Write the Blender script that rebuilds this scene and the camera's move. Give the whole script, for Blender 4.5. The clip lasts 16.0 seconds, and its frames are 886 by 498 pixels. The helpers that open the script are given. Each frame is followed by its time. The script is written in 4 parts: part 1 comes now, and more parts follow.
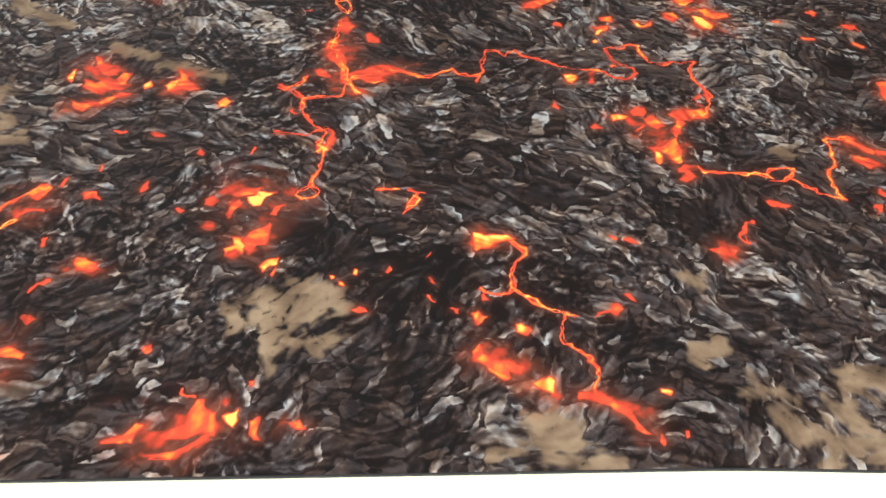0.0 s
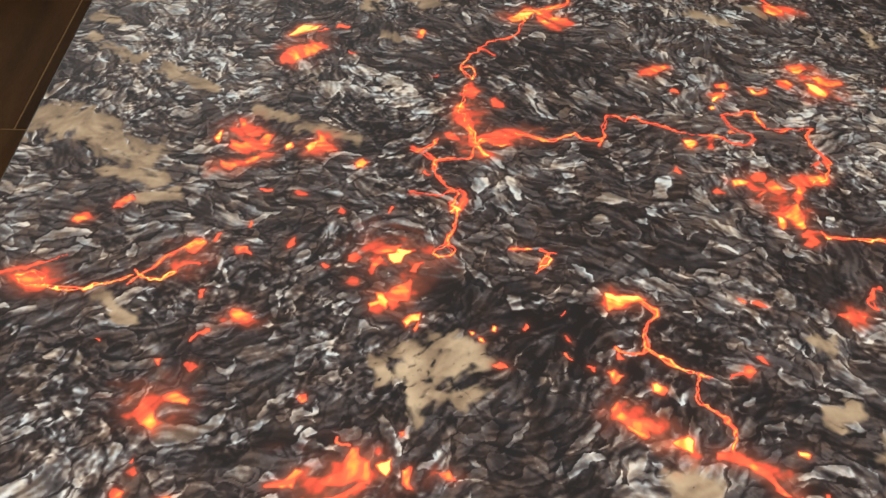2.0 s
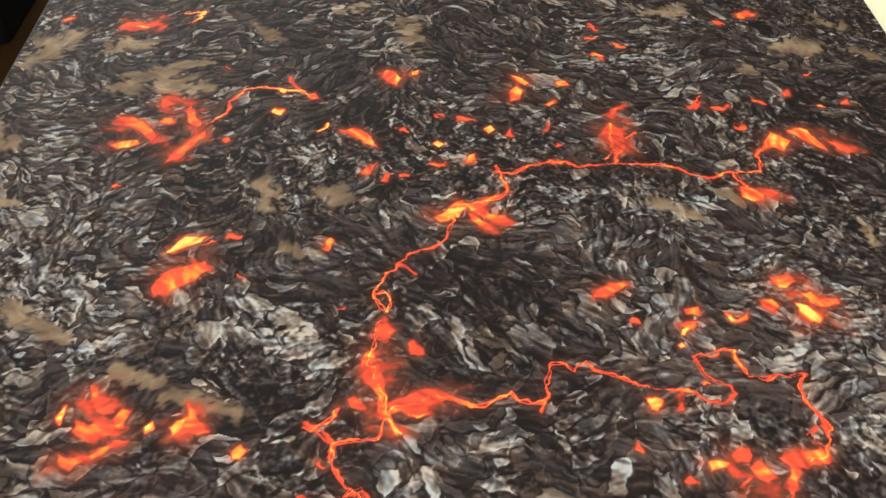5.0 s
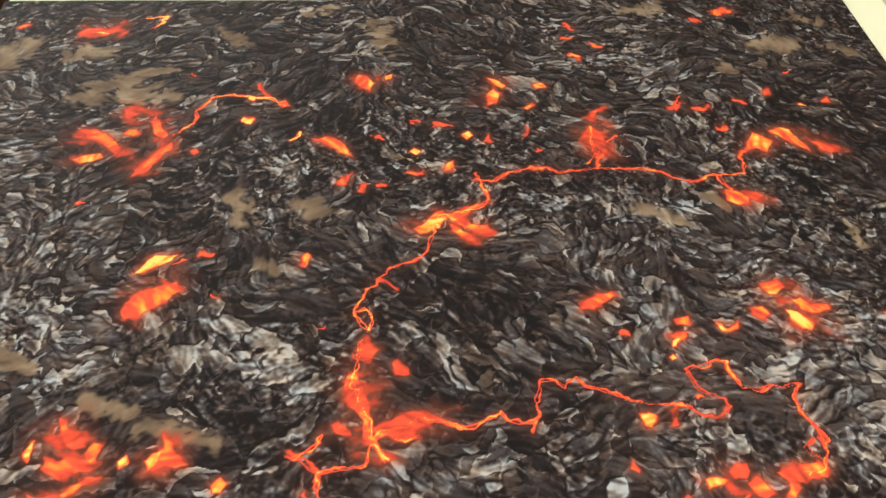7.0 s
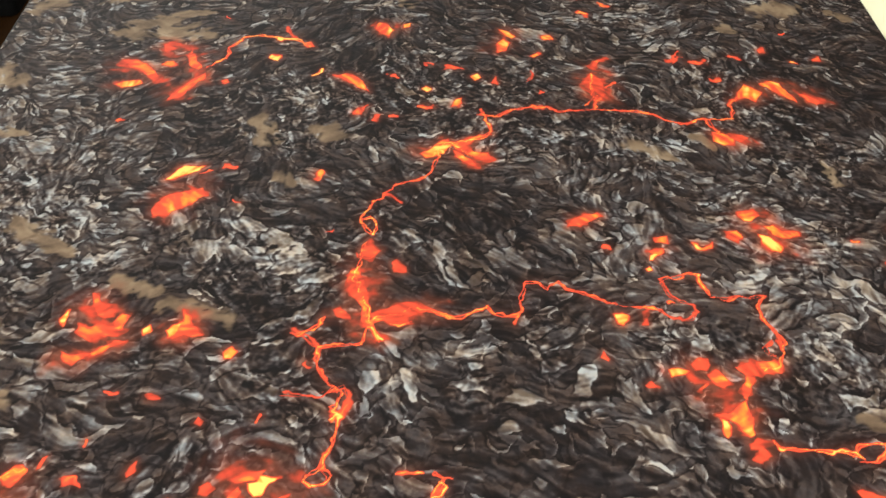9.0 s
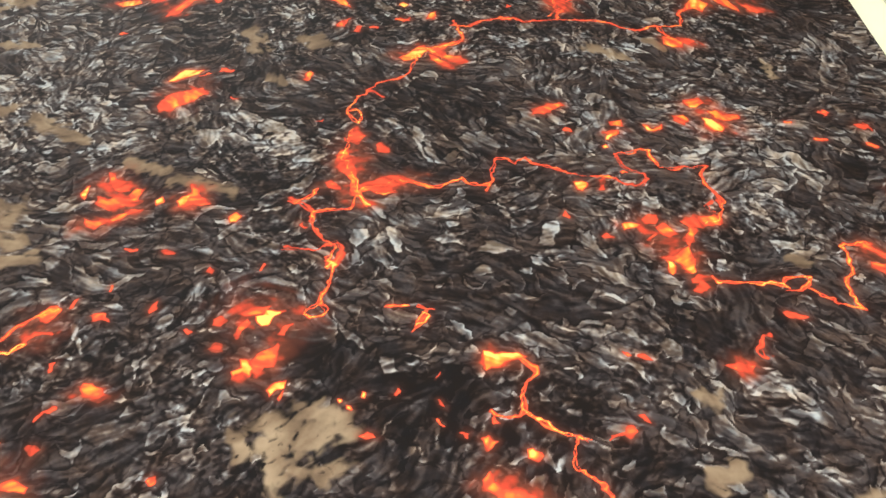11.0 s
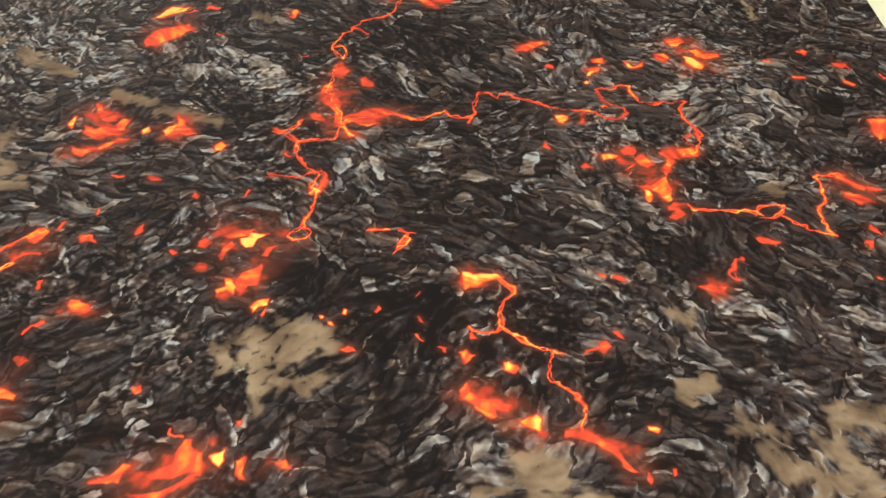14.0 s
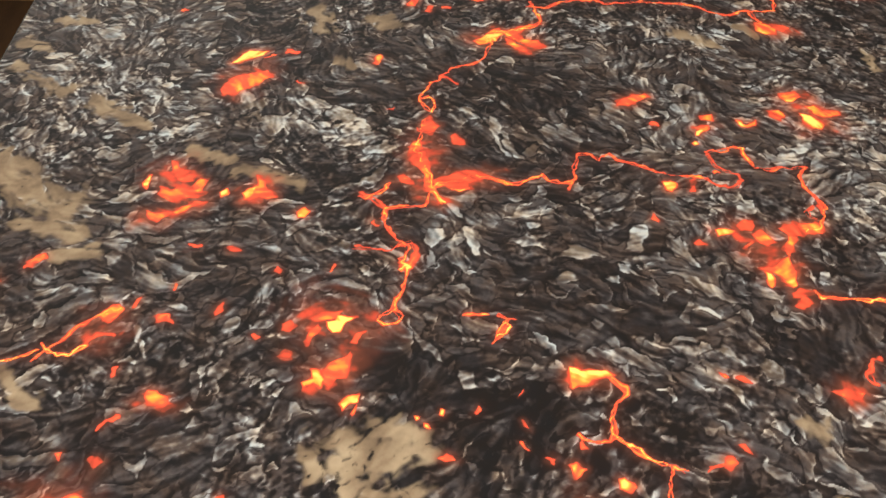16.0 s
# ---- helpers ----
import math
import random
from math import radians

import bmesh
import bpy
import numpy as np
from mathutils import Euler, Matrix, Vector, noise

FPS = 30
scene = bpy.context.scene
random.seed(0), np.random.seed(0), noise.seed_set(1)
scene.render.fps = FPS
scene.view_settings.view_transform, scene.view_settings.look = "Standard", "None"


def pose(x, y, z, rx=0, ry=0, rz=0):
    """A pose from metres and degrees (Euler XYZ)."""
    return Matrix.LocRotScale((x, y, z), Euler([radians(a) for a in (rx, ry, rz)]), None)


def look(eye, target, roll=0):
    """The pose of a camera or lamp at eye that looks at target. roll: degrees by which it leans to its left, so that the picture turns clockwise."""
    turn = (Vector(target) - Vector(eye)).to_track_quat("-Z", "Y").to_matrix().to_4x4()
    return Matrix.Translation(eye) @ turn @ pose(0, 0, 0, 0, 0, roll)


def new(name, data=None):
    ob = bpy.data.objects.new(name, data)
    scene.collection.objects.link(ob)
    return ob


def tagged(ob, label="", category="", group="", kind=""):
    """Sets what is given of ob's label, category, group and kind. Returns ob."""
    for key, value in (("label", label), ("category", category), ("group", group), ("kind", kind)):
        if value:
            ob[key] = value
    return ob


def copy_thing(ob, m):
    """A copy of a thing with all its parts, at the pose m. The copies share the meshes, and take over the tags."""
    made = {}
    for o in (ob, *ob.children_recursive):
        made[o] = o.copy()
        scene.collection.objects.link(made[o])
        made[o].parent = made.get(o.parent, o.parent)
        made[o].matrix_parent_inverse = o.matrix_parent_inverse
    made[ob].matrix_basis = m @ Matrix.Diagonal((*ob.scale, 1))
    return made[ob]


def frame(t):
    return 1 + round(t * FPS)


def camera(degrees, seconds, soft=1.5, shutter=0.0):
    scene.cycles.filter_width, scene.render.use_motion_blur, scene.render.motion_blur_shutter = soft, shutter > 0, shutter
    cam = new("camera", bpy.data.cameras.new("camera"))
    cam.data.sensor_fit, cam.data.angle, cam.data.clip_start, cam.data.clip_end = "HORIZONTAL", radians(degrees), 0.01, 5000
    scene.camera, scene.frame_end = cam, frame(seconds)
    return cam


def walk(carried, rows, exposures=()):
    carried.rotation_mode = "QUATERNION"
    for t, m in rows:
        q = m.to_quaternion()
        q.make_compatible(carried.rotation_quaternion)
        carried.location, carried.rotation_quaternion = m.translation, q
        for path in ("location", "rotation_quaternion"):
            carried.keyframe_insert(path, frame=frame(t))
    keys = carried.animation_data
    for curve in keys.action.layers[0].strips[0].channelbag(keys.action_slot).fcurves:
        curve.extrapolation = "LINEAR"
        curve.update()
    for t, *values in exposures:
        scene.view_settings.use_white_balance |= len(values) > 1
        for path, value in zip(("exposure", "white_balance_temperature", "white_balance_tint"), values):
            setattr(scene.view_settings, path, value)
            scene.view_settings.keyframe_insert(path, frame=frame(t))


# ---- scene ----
# ---------- camera ----------
cam = camera(52.4, 16.0, soft=1.5)
PATH = [
    (0, (0.554, -0.315, 1.397), (0.695, 0.973, -0.126), 4.8),
    (0.5, (0.502, -0.332, 1.409), (0.57, 0.98, -0.099), 3.5),
    (1, (0.472, -0.339, 1.419), (0.501, 0.993, -0.072), 2.6),
    (1.5, (0.463, -0.345, 1.422), (0.489, 1.007, -0.052), 2.4),
    (2, (0.473, -0.33, 1.429), (0.494, 1.039, -0.029), 2.0),
    (2.5, (0.493, -0.273, 1.441), (0.501, 1.114, 0.0), 1.3),
    (3, (0.526, -0.196, 1.448), (0.511, 1.202, 0.019), 0.5),
    (3.5, (0.543, -0.127, 1.451), (0.5, 1.279, 0.029), -0.1),
    (4, (0.567, -0.071, 1.448), (0.511, 1.343, 0.034), -0.1),
    (4.2, (0.571, -0.06, 1.45), (0.52, 1.355, 0.038), -0.0),
    (6.3, (0.52, 0.064, 1.443), (0.708, 1.447, 0.011), 2.3),
    (6.5, (0.524, 0.057, 1.442), (0.702, 1.443, 0.011), 2.2),
    (7, (0.54, 0.035, 1.442), (0.656, 1.427, 0.011), 1.8),
    (7.5, (0.559, 0.006, 1.439), (0.62, 1.405, 0.011), 1.9),
    (8, (0.577, -0.031, 1.436), (0.615, 1.377, 0.017), 2.1),
    (8.2, (0.577, -0.042, 1.431), (0.612, 1.367, 0.013), 2.2),
    (10.3, (0.562, -0.215, 1.436), (0.634, 1.199, 0.024), 1.5),
    (10.5, (0.564, -0.23, 1.433), (0.647, 1.178, 0.015), 1.8),
    (11, (0.569, -0.272, 1.424), (0.657, 1.125, -0.004), 2.1),
    (11.5, (0.58, -0.311, 1.414), (0.694, 1.073, -0.026), 2.4),
    (12, (0.604, -0.336, 1.406), (0.778, 1.025, -0.049), 2.8),
    (12.5, (0.626, -0.338, 1.396), (0.856, 1.004, -0.068), 3.6),
    (13, (0.634, -0.341, 1.394), (0.879, 0.997, -0.072), 4.3),
    (13.5, (0.606, -0.342, 1.401), (0.777, 1.016, -0.058), 3.5),
    (14, (0.581, -0.323, 1.402), (0.682, 1.037, -0.061), 2.8),
    (14.5, (0.563, -0.298, 1.407), (0.615, 1.06, -0.06), 2.3),
    (15, (0.539, -0.268, 1.406), (0.546, 1.09, -0.062), 1.8),
    (15.5, (0.526, -0.235, 1.408), (0.517, 1.117, -0.065), 1.2),
    (16, (0.527, -0.206, 1.407), (0.537, 1.138, -0.074), 1.3),
]
walk(cam, [(t, look(e, a, r)) for t, e, a, r in PATH],
     [(0.0, -0.3, 6000, 16), (0.5, -0.5, 6250, 14), (1.5, 0.05, 6050, 12), (3.5, 0.15, 6250, 12), (4.2, 0.0, 6250, 12), (6.5, -0.24, 6300, 12), (8.0, -0.22, 6250, 12),
      (11.0, -0.08, 6150, 12), (12.5, -0.66, 6450, 12), (13.0, -0.68, 6500, 12), (13.5, -0.63, 6450, 12), (14.5, -0.3, 6350, 12), (16.0, -0.03, 6450, 12)])

# ---------- light: lamps at unseen, assumed windows of a closed room ---
world = bpy.data.worlds.new("world")
scene.world = world
world.use_nodes = True
wn = world.node_tree.nodes
sky = wn.new("ShaderNodeTexSky")
sky.sky_type, sky.sun_disc = "NISHITA", False
sky.sun_elevation, sky.sun_rotation = radians(40), radians(200)
wn["Background"].inputs["Strength"].default_value = 0.1
world.node_tree.links.new(sky.outputs["Color"], wn["Background"].inputs["Color"])


def area_light(name, at, to, w, h, watts, colour):
    d = bpy.data.lights.new(name, "AREA")
    d.shape, d.size, d.size_y, d.energy, d.color = "RECTANGLE", w, h, watts, colour
    ob = new(name, d)
    ob.matrix_world = look(at, to)
    return ob


WARM = (1.0, 0.98, 0.86)
# far window is unseen, assumed from the sheen on the mat's left
area_light("window_light_far", (-0.9, 3.52, 1.65), (0.2, 0.6, 0.75), 1.7, 1.3, 85, WARM)
# near lamp is added to brighten and even out mat and table; no known source
area_light("fill_light_near", (0.6, -2.42, 1.75), (0.6, 0.6, 0.75), 2.2, 1.2, 255, WARM)

# ---------- materials ----------


def shader(name, rough=0.6, metal=0.0, spec=0.5):
    m = bpy.data.materials.new(name)
    m.use_nodes = True
    b = m.node_tree.nodes["Principled BSDF"]
    b.inputs["Roughness"].default_value = rough
    b.inputs["Metallic"].default_value = metal
    b.inputs["Specular IOR Level"].default_value = spec
    return m, m.node_tree.nodes, m.node_tree.links, b


def ramp(nodes, stops):
    r = nodes.new("ShaderNodeValToRGB")
    e = r.color_ramp.elements
    while len(e) < len(stops):
        e.new(0.5)
    for k, (p, c) in zip(e, stops):
        k.position, k.color = p, (*c, 1)
    return r


def math_node(nodes, links, op, a, b, clamp=False):
    n = nodes.new("ShaderNodeMath")
    n.operation, n.use_clamp = op, clamp
    for i, v in enumerate((a, b)):
        if isinstance(v, (int, float)):
            n.inputs[i].default_value = v
        else:
            links.new(v, n.inputs[i])
    return n.outputs[0]


def mixed(nodes, links, fac, a, b, how="MIX"):
    n = nodes.new("ShaderNodeMix")
    n.data_type, n.blend_type, n.clamp_factor = "RGBA", how, True
    for key, v in ((0, fac), (6, a), (7, b)):
        if isinstance(v, (int, float)):
            n.inputs[key].default_value = v
        elif isinstance(v, tuple):
            n.inputs[key].default_value = (*v, 1)
        else:
            links.new(v, n.inputs[key])
    return n.outputs[2]


def noise_tex(nodes, links, scale, detail=4, rough=0.6, stretch=None):
    n = nodes.new("ShaderNodeTexNoise")
    n.inputs["Scale"].default_value, n.inputs["Detail"].default_value, n.inputs["Roughness"].default_value = scale, detail, rough
    c = nodes.new("ShaderNodeTexCoord")
    if stretch:
        mp = nodes.new("ShaderNodeMapping")
        mp.inputs["Scale"].default_value = stretch
        links.new(c.outputs["Object"], mp.inputs["Vector"])
        links.new(mp.outputs["Vector"], n.inputs["Vector"])
    else:
        links.new(c.outputs["Object"], n.inputs["Vector"])
    return n


def plain(name, dark, light, scale=8, rough=0.6, metal=0.0, bump=0.0, stretch=None, vary=0.0, spec=0.5):
    """A surface that wavers between two colours, with grain, and with a little change from piece to piece."""
    m, nodes, links, b = shader(name, rough, metal, spec)
    big, fine = noise_tex(nodes, links, scale, 5, 0.6, stretch), noise_tex(nodes, links, scale * 14, 3, 0.6, stretch)
    f = math_node(nodes, links, "ADD", math_node(nodes, links, "MULTIPLY", big.outputs["Fac"], 0.7),
                  math_node(nodes, links, "MULTIPLY", fine.outputs["Fac"], 0.3))
    if vary:
        info = nodes.new("ShaderNodeObjectInfo")
        f = math_node(nodes, links, "ADD", f, math_node(nodes, links, "MULTIPLY",
                      math_node(nodes, links, "SUBTRACT", info.outputs["Random"], 0.5), vary))
    r = ramp(nodes, [(0.3, dark), (0.7, light)])
    links.new(f, r.inputs["Fac"])
    links.new(r.outputs["Color"], b.inputs["Base Color"])
    if bump:
        bp = nodes.new("ShaderNodeBump")
        bp.inputs["Strength"].default_value, bp.inputs["Distance"].default_value = bump, 0.002
        links.new(fine.outputs["Fac"], bp.inputs["Height"])
        links.new(bp.outputs["Normal"], b.inputs["Normal"])
    return m


def lava_print():
    """Dye-printed cloth: dark rock, sand and molten veins; the amounts come from the cloth's own attributes."""
    m, nodes, links, b = shader("printed_cloth", 0.75, 0, 0.1)

    def amount(key):
        a = nodes.new("ShaderNodeAttribute")
        a.attribute_name = key
        return a.outputs["Fac"]

    grain, mottle = noise_tex(nodes, links, 260, 5, 0.65), noise_tex(nodes, links, 45, 4, 0.6)
    g = math_node(nodes, links, "SUBTRACT", grain.outputs["Fac"], 0.5)
    rock = math_node(nodes, links, "ADD", amount("rock"), math_node(nodes, links, "MULTIPLY", g, 0.3))
    rr = ramp(nodes, [(0.0, (0.0075, 0.006, 0.0062)), (0.25, (0.0195, 0.0145, 0.0146)), (0.5, (0.059, 0.047, 0.045)), (0.75, (0.18, 0.172, 0.17)), (1.0, (0.4, 0.4, 0.39))])
    links.new(rock, rr.inputs["Fac"])
    tint = ramp(nodes, [(0.38, (0.93, 1.0, 1.08)), (0.64, (1.14, 0.96, 0.82))])
    links.new(mottle.outputs["Fac"], tint.inputs["Fac"])
    c = mixed(nodes, links, 1.0, rr.outputs["Color"], tint.outputs["Color"], "MULTIPLY")
    sr = ramp(nodes, [(0.0, (0.06, 0.04, 0.027)), (0.5, (0.19, 0.132, 0.086)), (1.0, (0.33, 0.25, 0.168))])
    links.new(math_node(nodes, links, "ADD", amount("dune"), math_node(nodes, links, "MULTIPLY", g, 0.25)), sr.inputs["Fac"])
    c = mixed(nodes, links, amount("sand"), c, sr.outputs["Color"])
    c = mixed(nodes, links, amount("halo"), c, mixed(nodes, links, 0.55, mixed(nodes, links, 1.0, c, (2.4, 1.0, 0.72), "MULTIPLY"), (0.25, 0.068, 0.038)))
    heat = math_node(nodes, links, "ADD", amount("molten"), math_node(nodes, links, "MULTIPLY", g, 0.12))
    hr = ramp(nodes, [(0.2, (0.15, 0.04, 0.022)), (0.42, (0.53, 0.055, 0.028)), (0.64, (0.88, 0.092, 0.04)), (0.82, (0.95, 0.27, 0.035)), (1.0, (0.97, 0.62, 0.14))])
    links.new(heat, hr.inputs["Fac"])
    cover = nodes.new("ShaderNodeMapRange")
    cover.interpolation_type = "SMOOTHSTEP"
    cover.inputs[1].default_value, cover.inputs[2].default_value = 0.16, 0.46
    links.new(heat, cover.inputs[0])
    c = mixed(nodes, links, cover.outputs[0], c, hr.outputs["Color"])
    links.new(c, b.inputs["Base Color"])
    weave = noise_tex(nodes, links, 900, 2, 0.5)
    bp = nodes.new("ShaderNodeBump")
    bp.inputs["Strength"].default_value, bp.inputs["Distance"].default_value = 0.12, 0.0006
    links.new(weave.outputs["Fac"], bp.inputs["Height"])
    links.new(bp.outputs["Normal"], b.inputs["Normal"])
    return m


PRINT = lava_print()
RUBBER = plain("black_rubber", (0.008, 0.008, 0.008), (0.016, 0.016, 0.016), 60, 0.8)
PLASTIC = plain("white_plastic", (0.85, 0.86, 0.645), (0.9, 0.91, 0.695), 5, 0.6, bump=0.08, spec=0.2)
# grey of the table's shaded strip, put into a sheet's colour
SHADOW_GREY = plain("grey_shadow_sheet", (0.44, 0.46, 0.38), (0.5, 0.52, 0.44), 9, 0.4, bump=0.05)
STEEL = plain("grey_steel", (0.22, 0.22, 0.23), (0.3, 0.3, 0.31), 10, 0.4, 0.6)
TILE = plain("brown_tile", (0.009, 0.0036, 0.001), (0.026, 0.0115, 0.0035), 5, 0.8, spec=0.03, bump=0.1, stretch=(3, 0.5, 1), vary=0.25)
GROUT = plain("grout", (0.06, 0.034, 0.014), (0.09, 0.052, 0.024), 30, 0.95, spec=0.03)
WALL = plain("wall_paint", (0.6, 0.57, 0.5), (0.66, 0.63, 0.56), 3, 0.85)
WHITE = plain("ceiling_paint", (0.76, 0.75, 0.72), (0.8, 0.79, 0.76), 3, 0.9)
CASE = plain("black_plastic", (0.0018, 0.0018, 0.0018), (0.004, 0.004, 0.004), 20, 0.6, spec=0.05)
BLUE = plain("blue_card", (0.006, 0.05, 0.25), (0.01, 0.07, 0.32), 20, 0.5)
GREY = plain("grey_card", (0.018, 0.026, 0.024), (0.03, 0.04, 0.038), 40, 0.6)
PALE = plain("pale_ink", (0.25, 0.3, 0.32), (0.32, 0.38, 0.4), 40, 0.6)
CARD = plain("cardboard", (0.36, 0.23, 0.11), (0.46, 0.31, 0.16), 12, 0.85, stretch=(1, 8, 1))

# ---------- mesh helpers ----------


def part(name, bm, material, parent=None, label=""):
    me = bpy.data.meshes.new(name)
    bm.to_mesh(me)
    bm.free()
    me.materials.append(material)
    ob = new(name, me)
    ob.parent = parent
    return tagged(ob, label)


def thing(name, label, category, at=(0, 0, 0), kind="", group=""):
    ob = new(name)
    ob.location = at
    return tagged(ob, label, category, group, kind)


def slab(bm, x0, y0, z0, x1, y1, z1, edge=0.0, corner=0.0):
    """A block; corner rounds the upright edges, edge all of them."""
    made = bmesh.ops.create_cube(bm, size=1)["verts"]
    for v in made:
        v.co = ((x0 + x1) / 2 + v.co.x * (x1 - x0), (y0 + y1) / 2 + v.co.y * (y1 - y0), (z0 + z1) / 2 + v.co.z * (z1 - z0))
    if corner:
        es = [e for e in bm.edges if e.verts[0] in made and abs(e.verts[0].co.z - e.verts[1].co.z) > 1e-6]
        bmesh.ops.bevel(bm, geom=es, offset=corner, segments=6, profile=0.5, affect="EDGES")
    if edge:
        es = [e for e in bm.edges if abs(e.verts[0].co.z - e.verts[1].co.z) < 1e-6] if corner else list(bm.edges)
        bmesh.ops.bevel(bm, geom=es, offset=edge, segments=3, profile=0.5, affect="EDGES")
    return bm


def block(*a, **k):
    return slab(bmesh.new(), *a, **k)


def rod(a, b, r, sides=14):
    bm = bmesh.new()
    a, b = Vector(a), Vector(b)
    bmesh.ops.create_cone(bm, cap_ends=True, segments=sides, radius1=r, radius2=r, depth=(b - a).length)
    turn = (b - a).to_track_quat("Z", "Y").to_matrix().to_4x4()
    bmesh.ops.transform(bm, matrix=Matrix.Translation((a + b) / 2) @ turn, verts=bm.verts)
    for f in bm.faces:
        f.smooth = len(f.verts) == 4
    return bm


# ---------- room ----------
X0, X1, Y0, Y1, TOP = -2.6, 3.4, -2.5, 3.6, 2.6


def structure(name, bm, material, label):
    return tagged(part(name, bm, material), label, name.split("_")[0], kind="structure")


structure("wall_west", block(X0 - 0.15, Y0, 0, X0, Y1, TOP), WALL, "plain warm white painted room wall")
structure("wall_east", block(X1, Y0, 0, X1 + 0.15, Y1, TOP), WALL, "plain warm white painted room wall")
structure("ceiling", block(X0 - 0.15, Y0 - 0.15, TOP, X1 + 0.15, Y1 + 0.15, TOP + 0.1), WHITE, "plain white painted room ceiling")


def pierced(name, y0, y1, wx0, wx1, wz0, wz1):
    """A wall along x with one opening through it."""
    bm = bmesh.new()
    for a in ((X0 - 0.15, wx0, 0, TOP), (wx1, X1 + 0.15, 0, TOP), (wx0, wx1, 0, wz0), (wx0, wx1, wz1, TOP)):
        slab(bm, a[0], y0, a[2], a[1], y1, a[3])
    return structure(name, bm, WALL, "warm white painted wall out of view, with an added window opening")


# both walls lie out of view; their openings are added behind the lamps
pierced("wall_north", Y1, Y1 + 0.15, -1.8, 0.0, 1.0, 2.35)
pierced("wall_south", Y0 - 0.15, Y0, -0.55, 1.75, 1.1, 2.35)

# ---------- printed gaming mat ----------
SIDE, N = 1220.0, 1150          # millimetres, points along a side
STEP = SIDE / (N - 1)
rng = np.random.default_rng(7)
GX, GY = np.meshgrid(np.linspace(0, SIDE, N), np.linspace(0, SIDE, N))


def blur(a, mm):
    fy, fx = np.fft.fftfreq(N)[:, None], np.fft.rfftfreq(N)[None, :]
    return np.fft.irfft2(np.fft.rfft2(a) * np.exp(-2 * (math.pi * mm / STEP) ** 2 * (fx * fx + fy * fy)), s=a.shape)


def grain(mm):
    a = blur(rng.standard_normal((N, N)), mm)
    return (a - a.mean()) / a.std()


def smooth(a, b, x):
    t = np.clip((x - a) / (b - a), 0, 1)
    return t * t * (3 - 2 * t)


def sample(a, x, y):
    x, y = np.clip(x / STEP, 0, N - 1.001), np.clip(y / STEP, 0, N - 1.001)
    i, j = x.astype(int), y.astype(int)
    u, v = x - i, y - j
    return (a[j, i] * (1 - u) + a[j, i + 1] * u) * (1 - v) + (a[j + 1, i] * (1 - u) + a[j + 1, i + 1] * u) * v


# the way in which the rock's folds run, in degrees, round a few places
FOLDS = [(60, 80, 20), (250, 120, 60), (450, 60, 20), (620, 70, 25), (1000, 100, -35), (1150, 120, -60), (80, 330, -40), (250, 300, 20),
         (420, 230, 50), (600, 250, -20), (780, 330, -32), (950, 260, -45), (1100, 300, -30), (100, 620, -35), (250, 560, -20), (420, 480, -15),
         (600, 420, -40), (720, 600, -50), (880, 640, -45), (1100, 560, -35), (110, 850, -60), (260, 760, 60), (430, 800, -60), (560, 740, -20),
         (800, 760, -40), (1000, 780, -30), (1150, 850, -40), (150, 1000, 15), (350, 1050, 10), (450, 950, 80), (700, 1050, -25), (900, 1020, -25),
         (1100, 1100, -35)]
ca, sa = np.zeros((N, N)), np.zeros((N, N))
for fx, fy, deg in FOLDS:
    w = np.exp(-((GX - fx) ** 2 + (GY - fy) ** 2) / (2 * 95.0 ** 2)) + 1e-6
    ca, sa = ca + w * math.cos(2 * radians(deg)), sa + w * math.sin(2 * radians(deg))
ANGLE = np.arctan2(sa, ca) / 2 + 0.55 * grain(30) + 0.3 * grain(13)
DX, DY = np.cos(ANGLE), np.sin(ANGLE)


def drawn(a, reach):
    """Smears a grain along the folds."""
    total, steps = a.copy(), max(2, int(reach / 2.0))
    for way in (1, -1):
        x, y, dx, dy = GX.copy(), GY.copy(), way * DX, way * DY
        for k in range(steps):
            x, y = x + dx * 2.0, y + dy * 2.0
            i, j = np.clip(x / STEP, 0, N - 1).astype(int), np.clip(y / STEP, 0, N - 1).astype(int)
            nx, ny = DX[j, i], DY[j, i]
            s = np.where(nx * dx + ny * dy < 0, -1.0, 1.0)
            dx, dy = nx * s, ny * s
            total += sample(a, x, y)
    return (total - total.mean()) / total.std()


STREAK, FINE = drawn(grain(2.2), 16), drawn(grain(1.3), 6)
WX, WY = 2.6 * grain(12) + 0.9 * grain(4) + 0.5 * grain(1.8), 2.6 * grain(12) + 0.9 * grain(4) + 0.5 * grain(1.8)
EDGE = 0.5 * STREAK + 0.5 * grain(4)


JX, JY = 1.7 * grain(5) + 1.1 * grain(2), 1.7 * grain(5) + 1.1 * grain(2)
SWELL = np.exp(0.32 * grain(7) + 0.15 * grain(2.5))


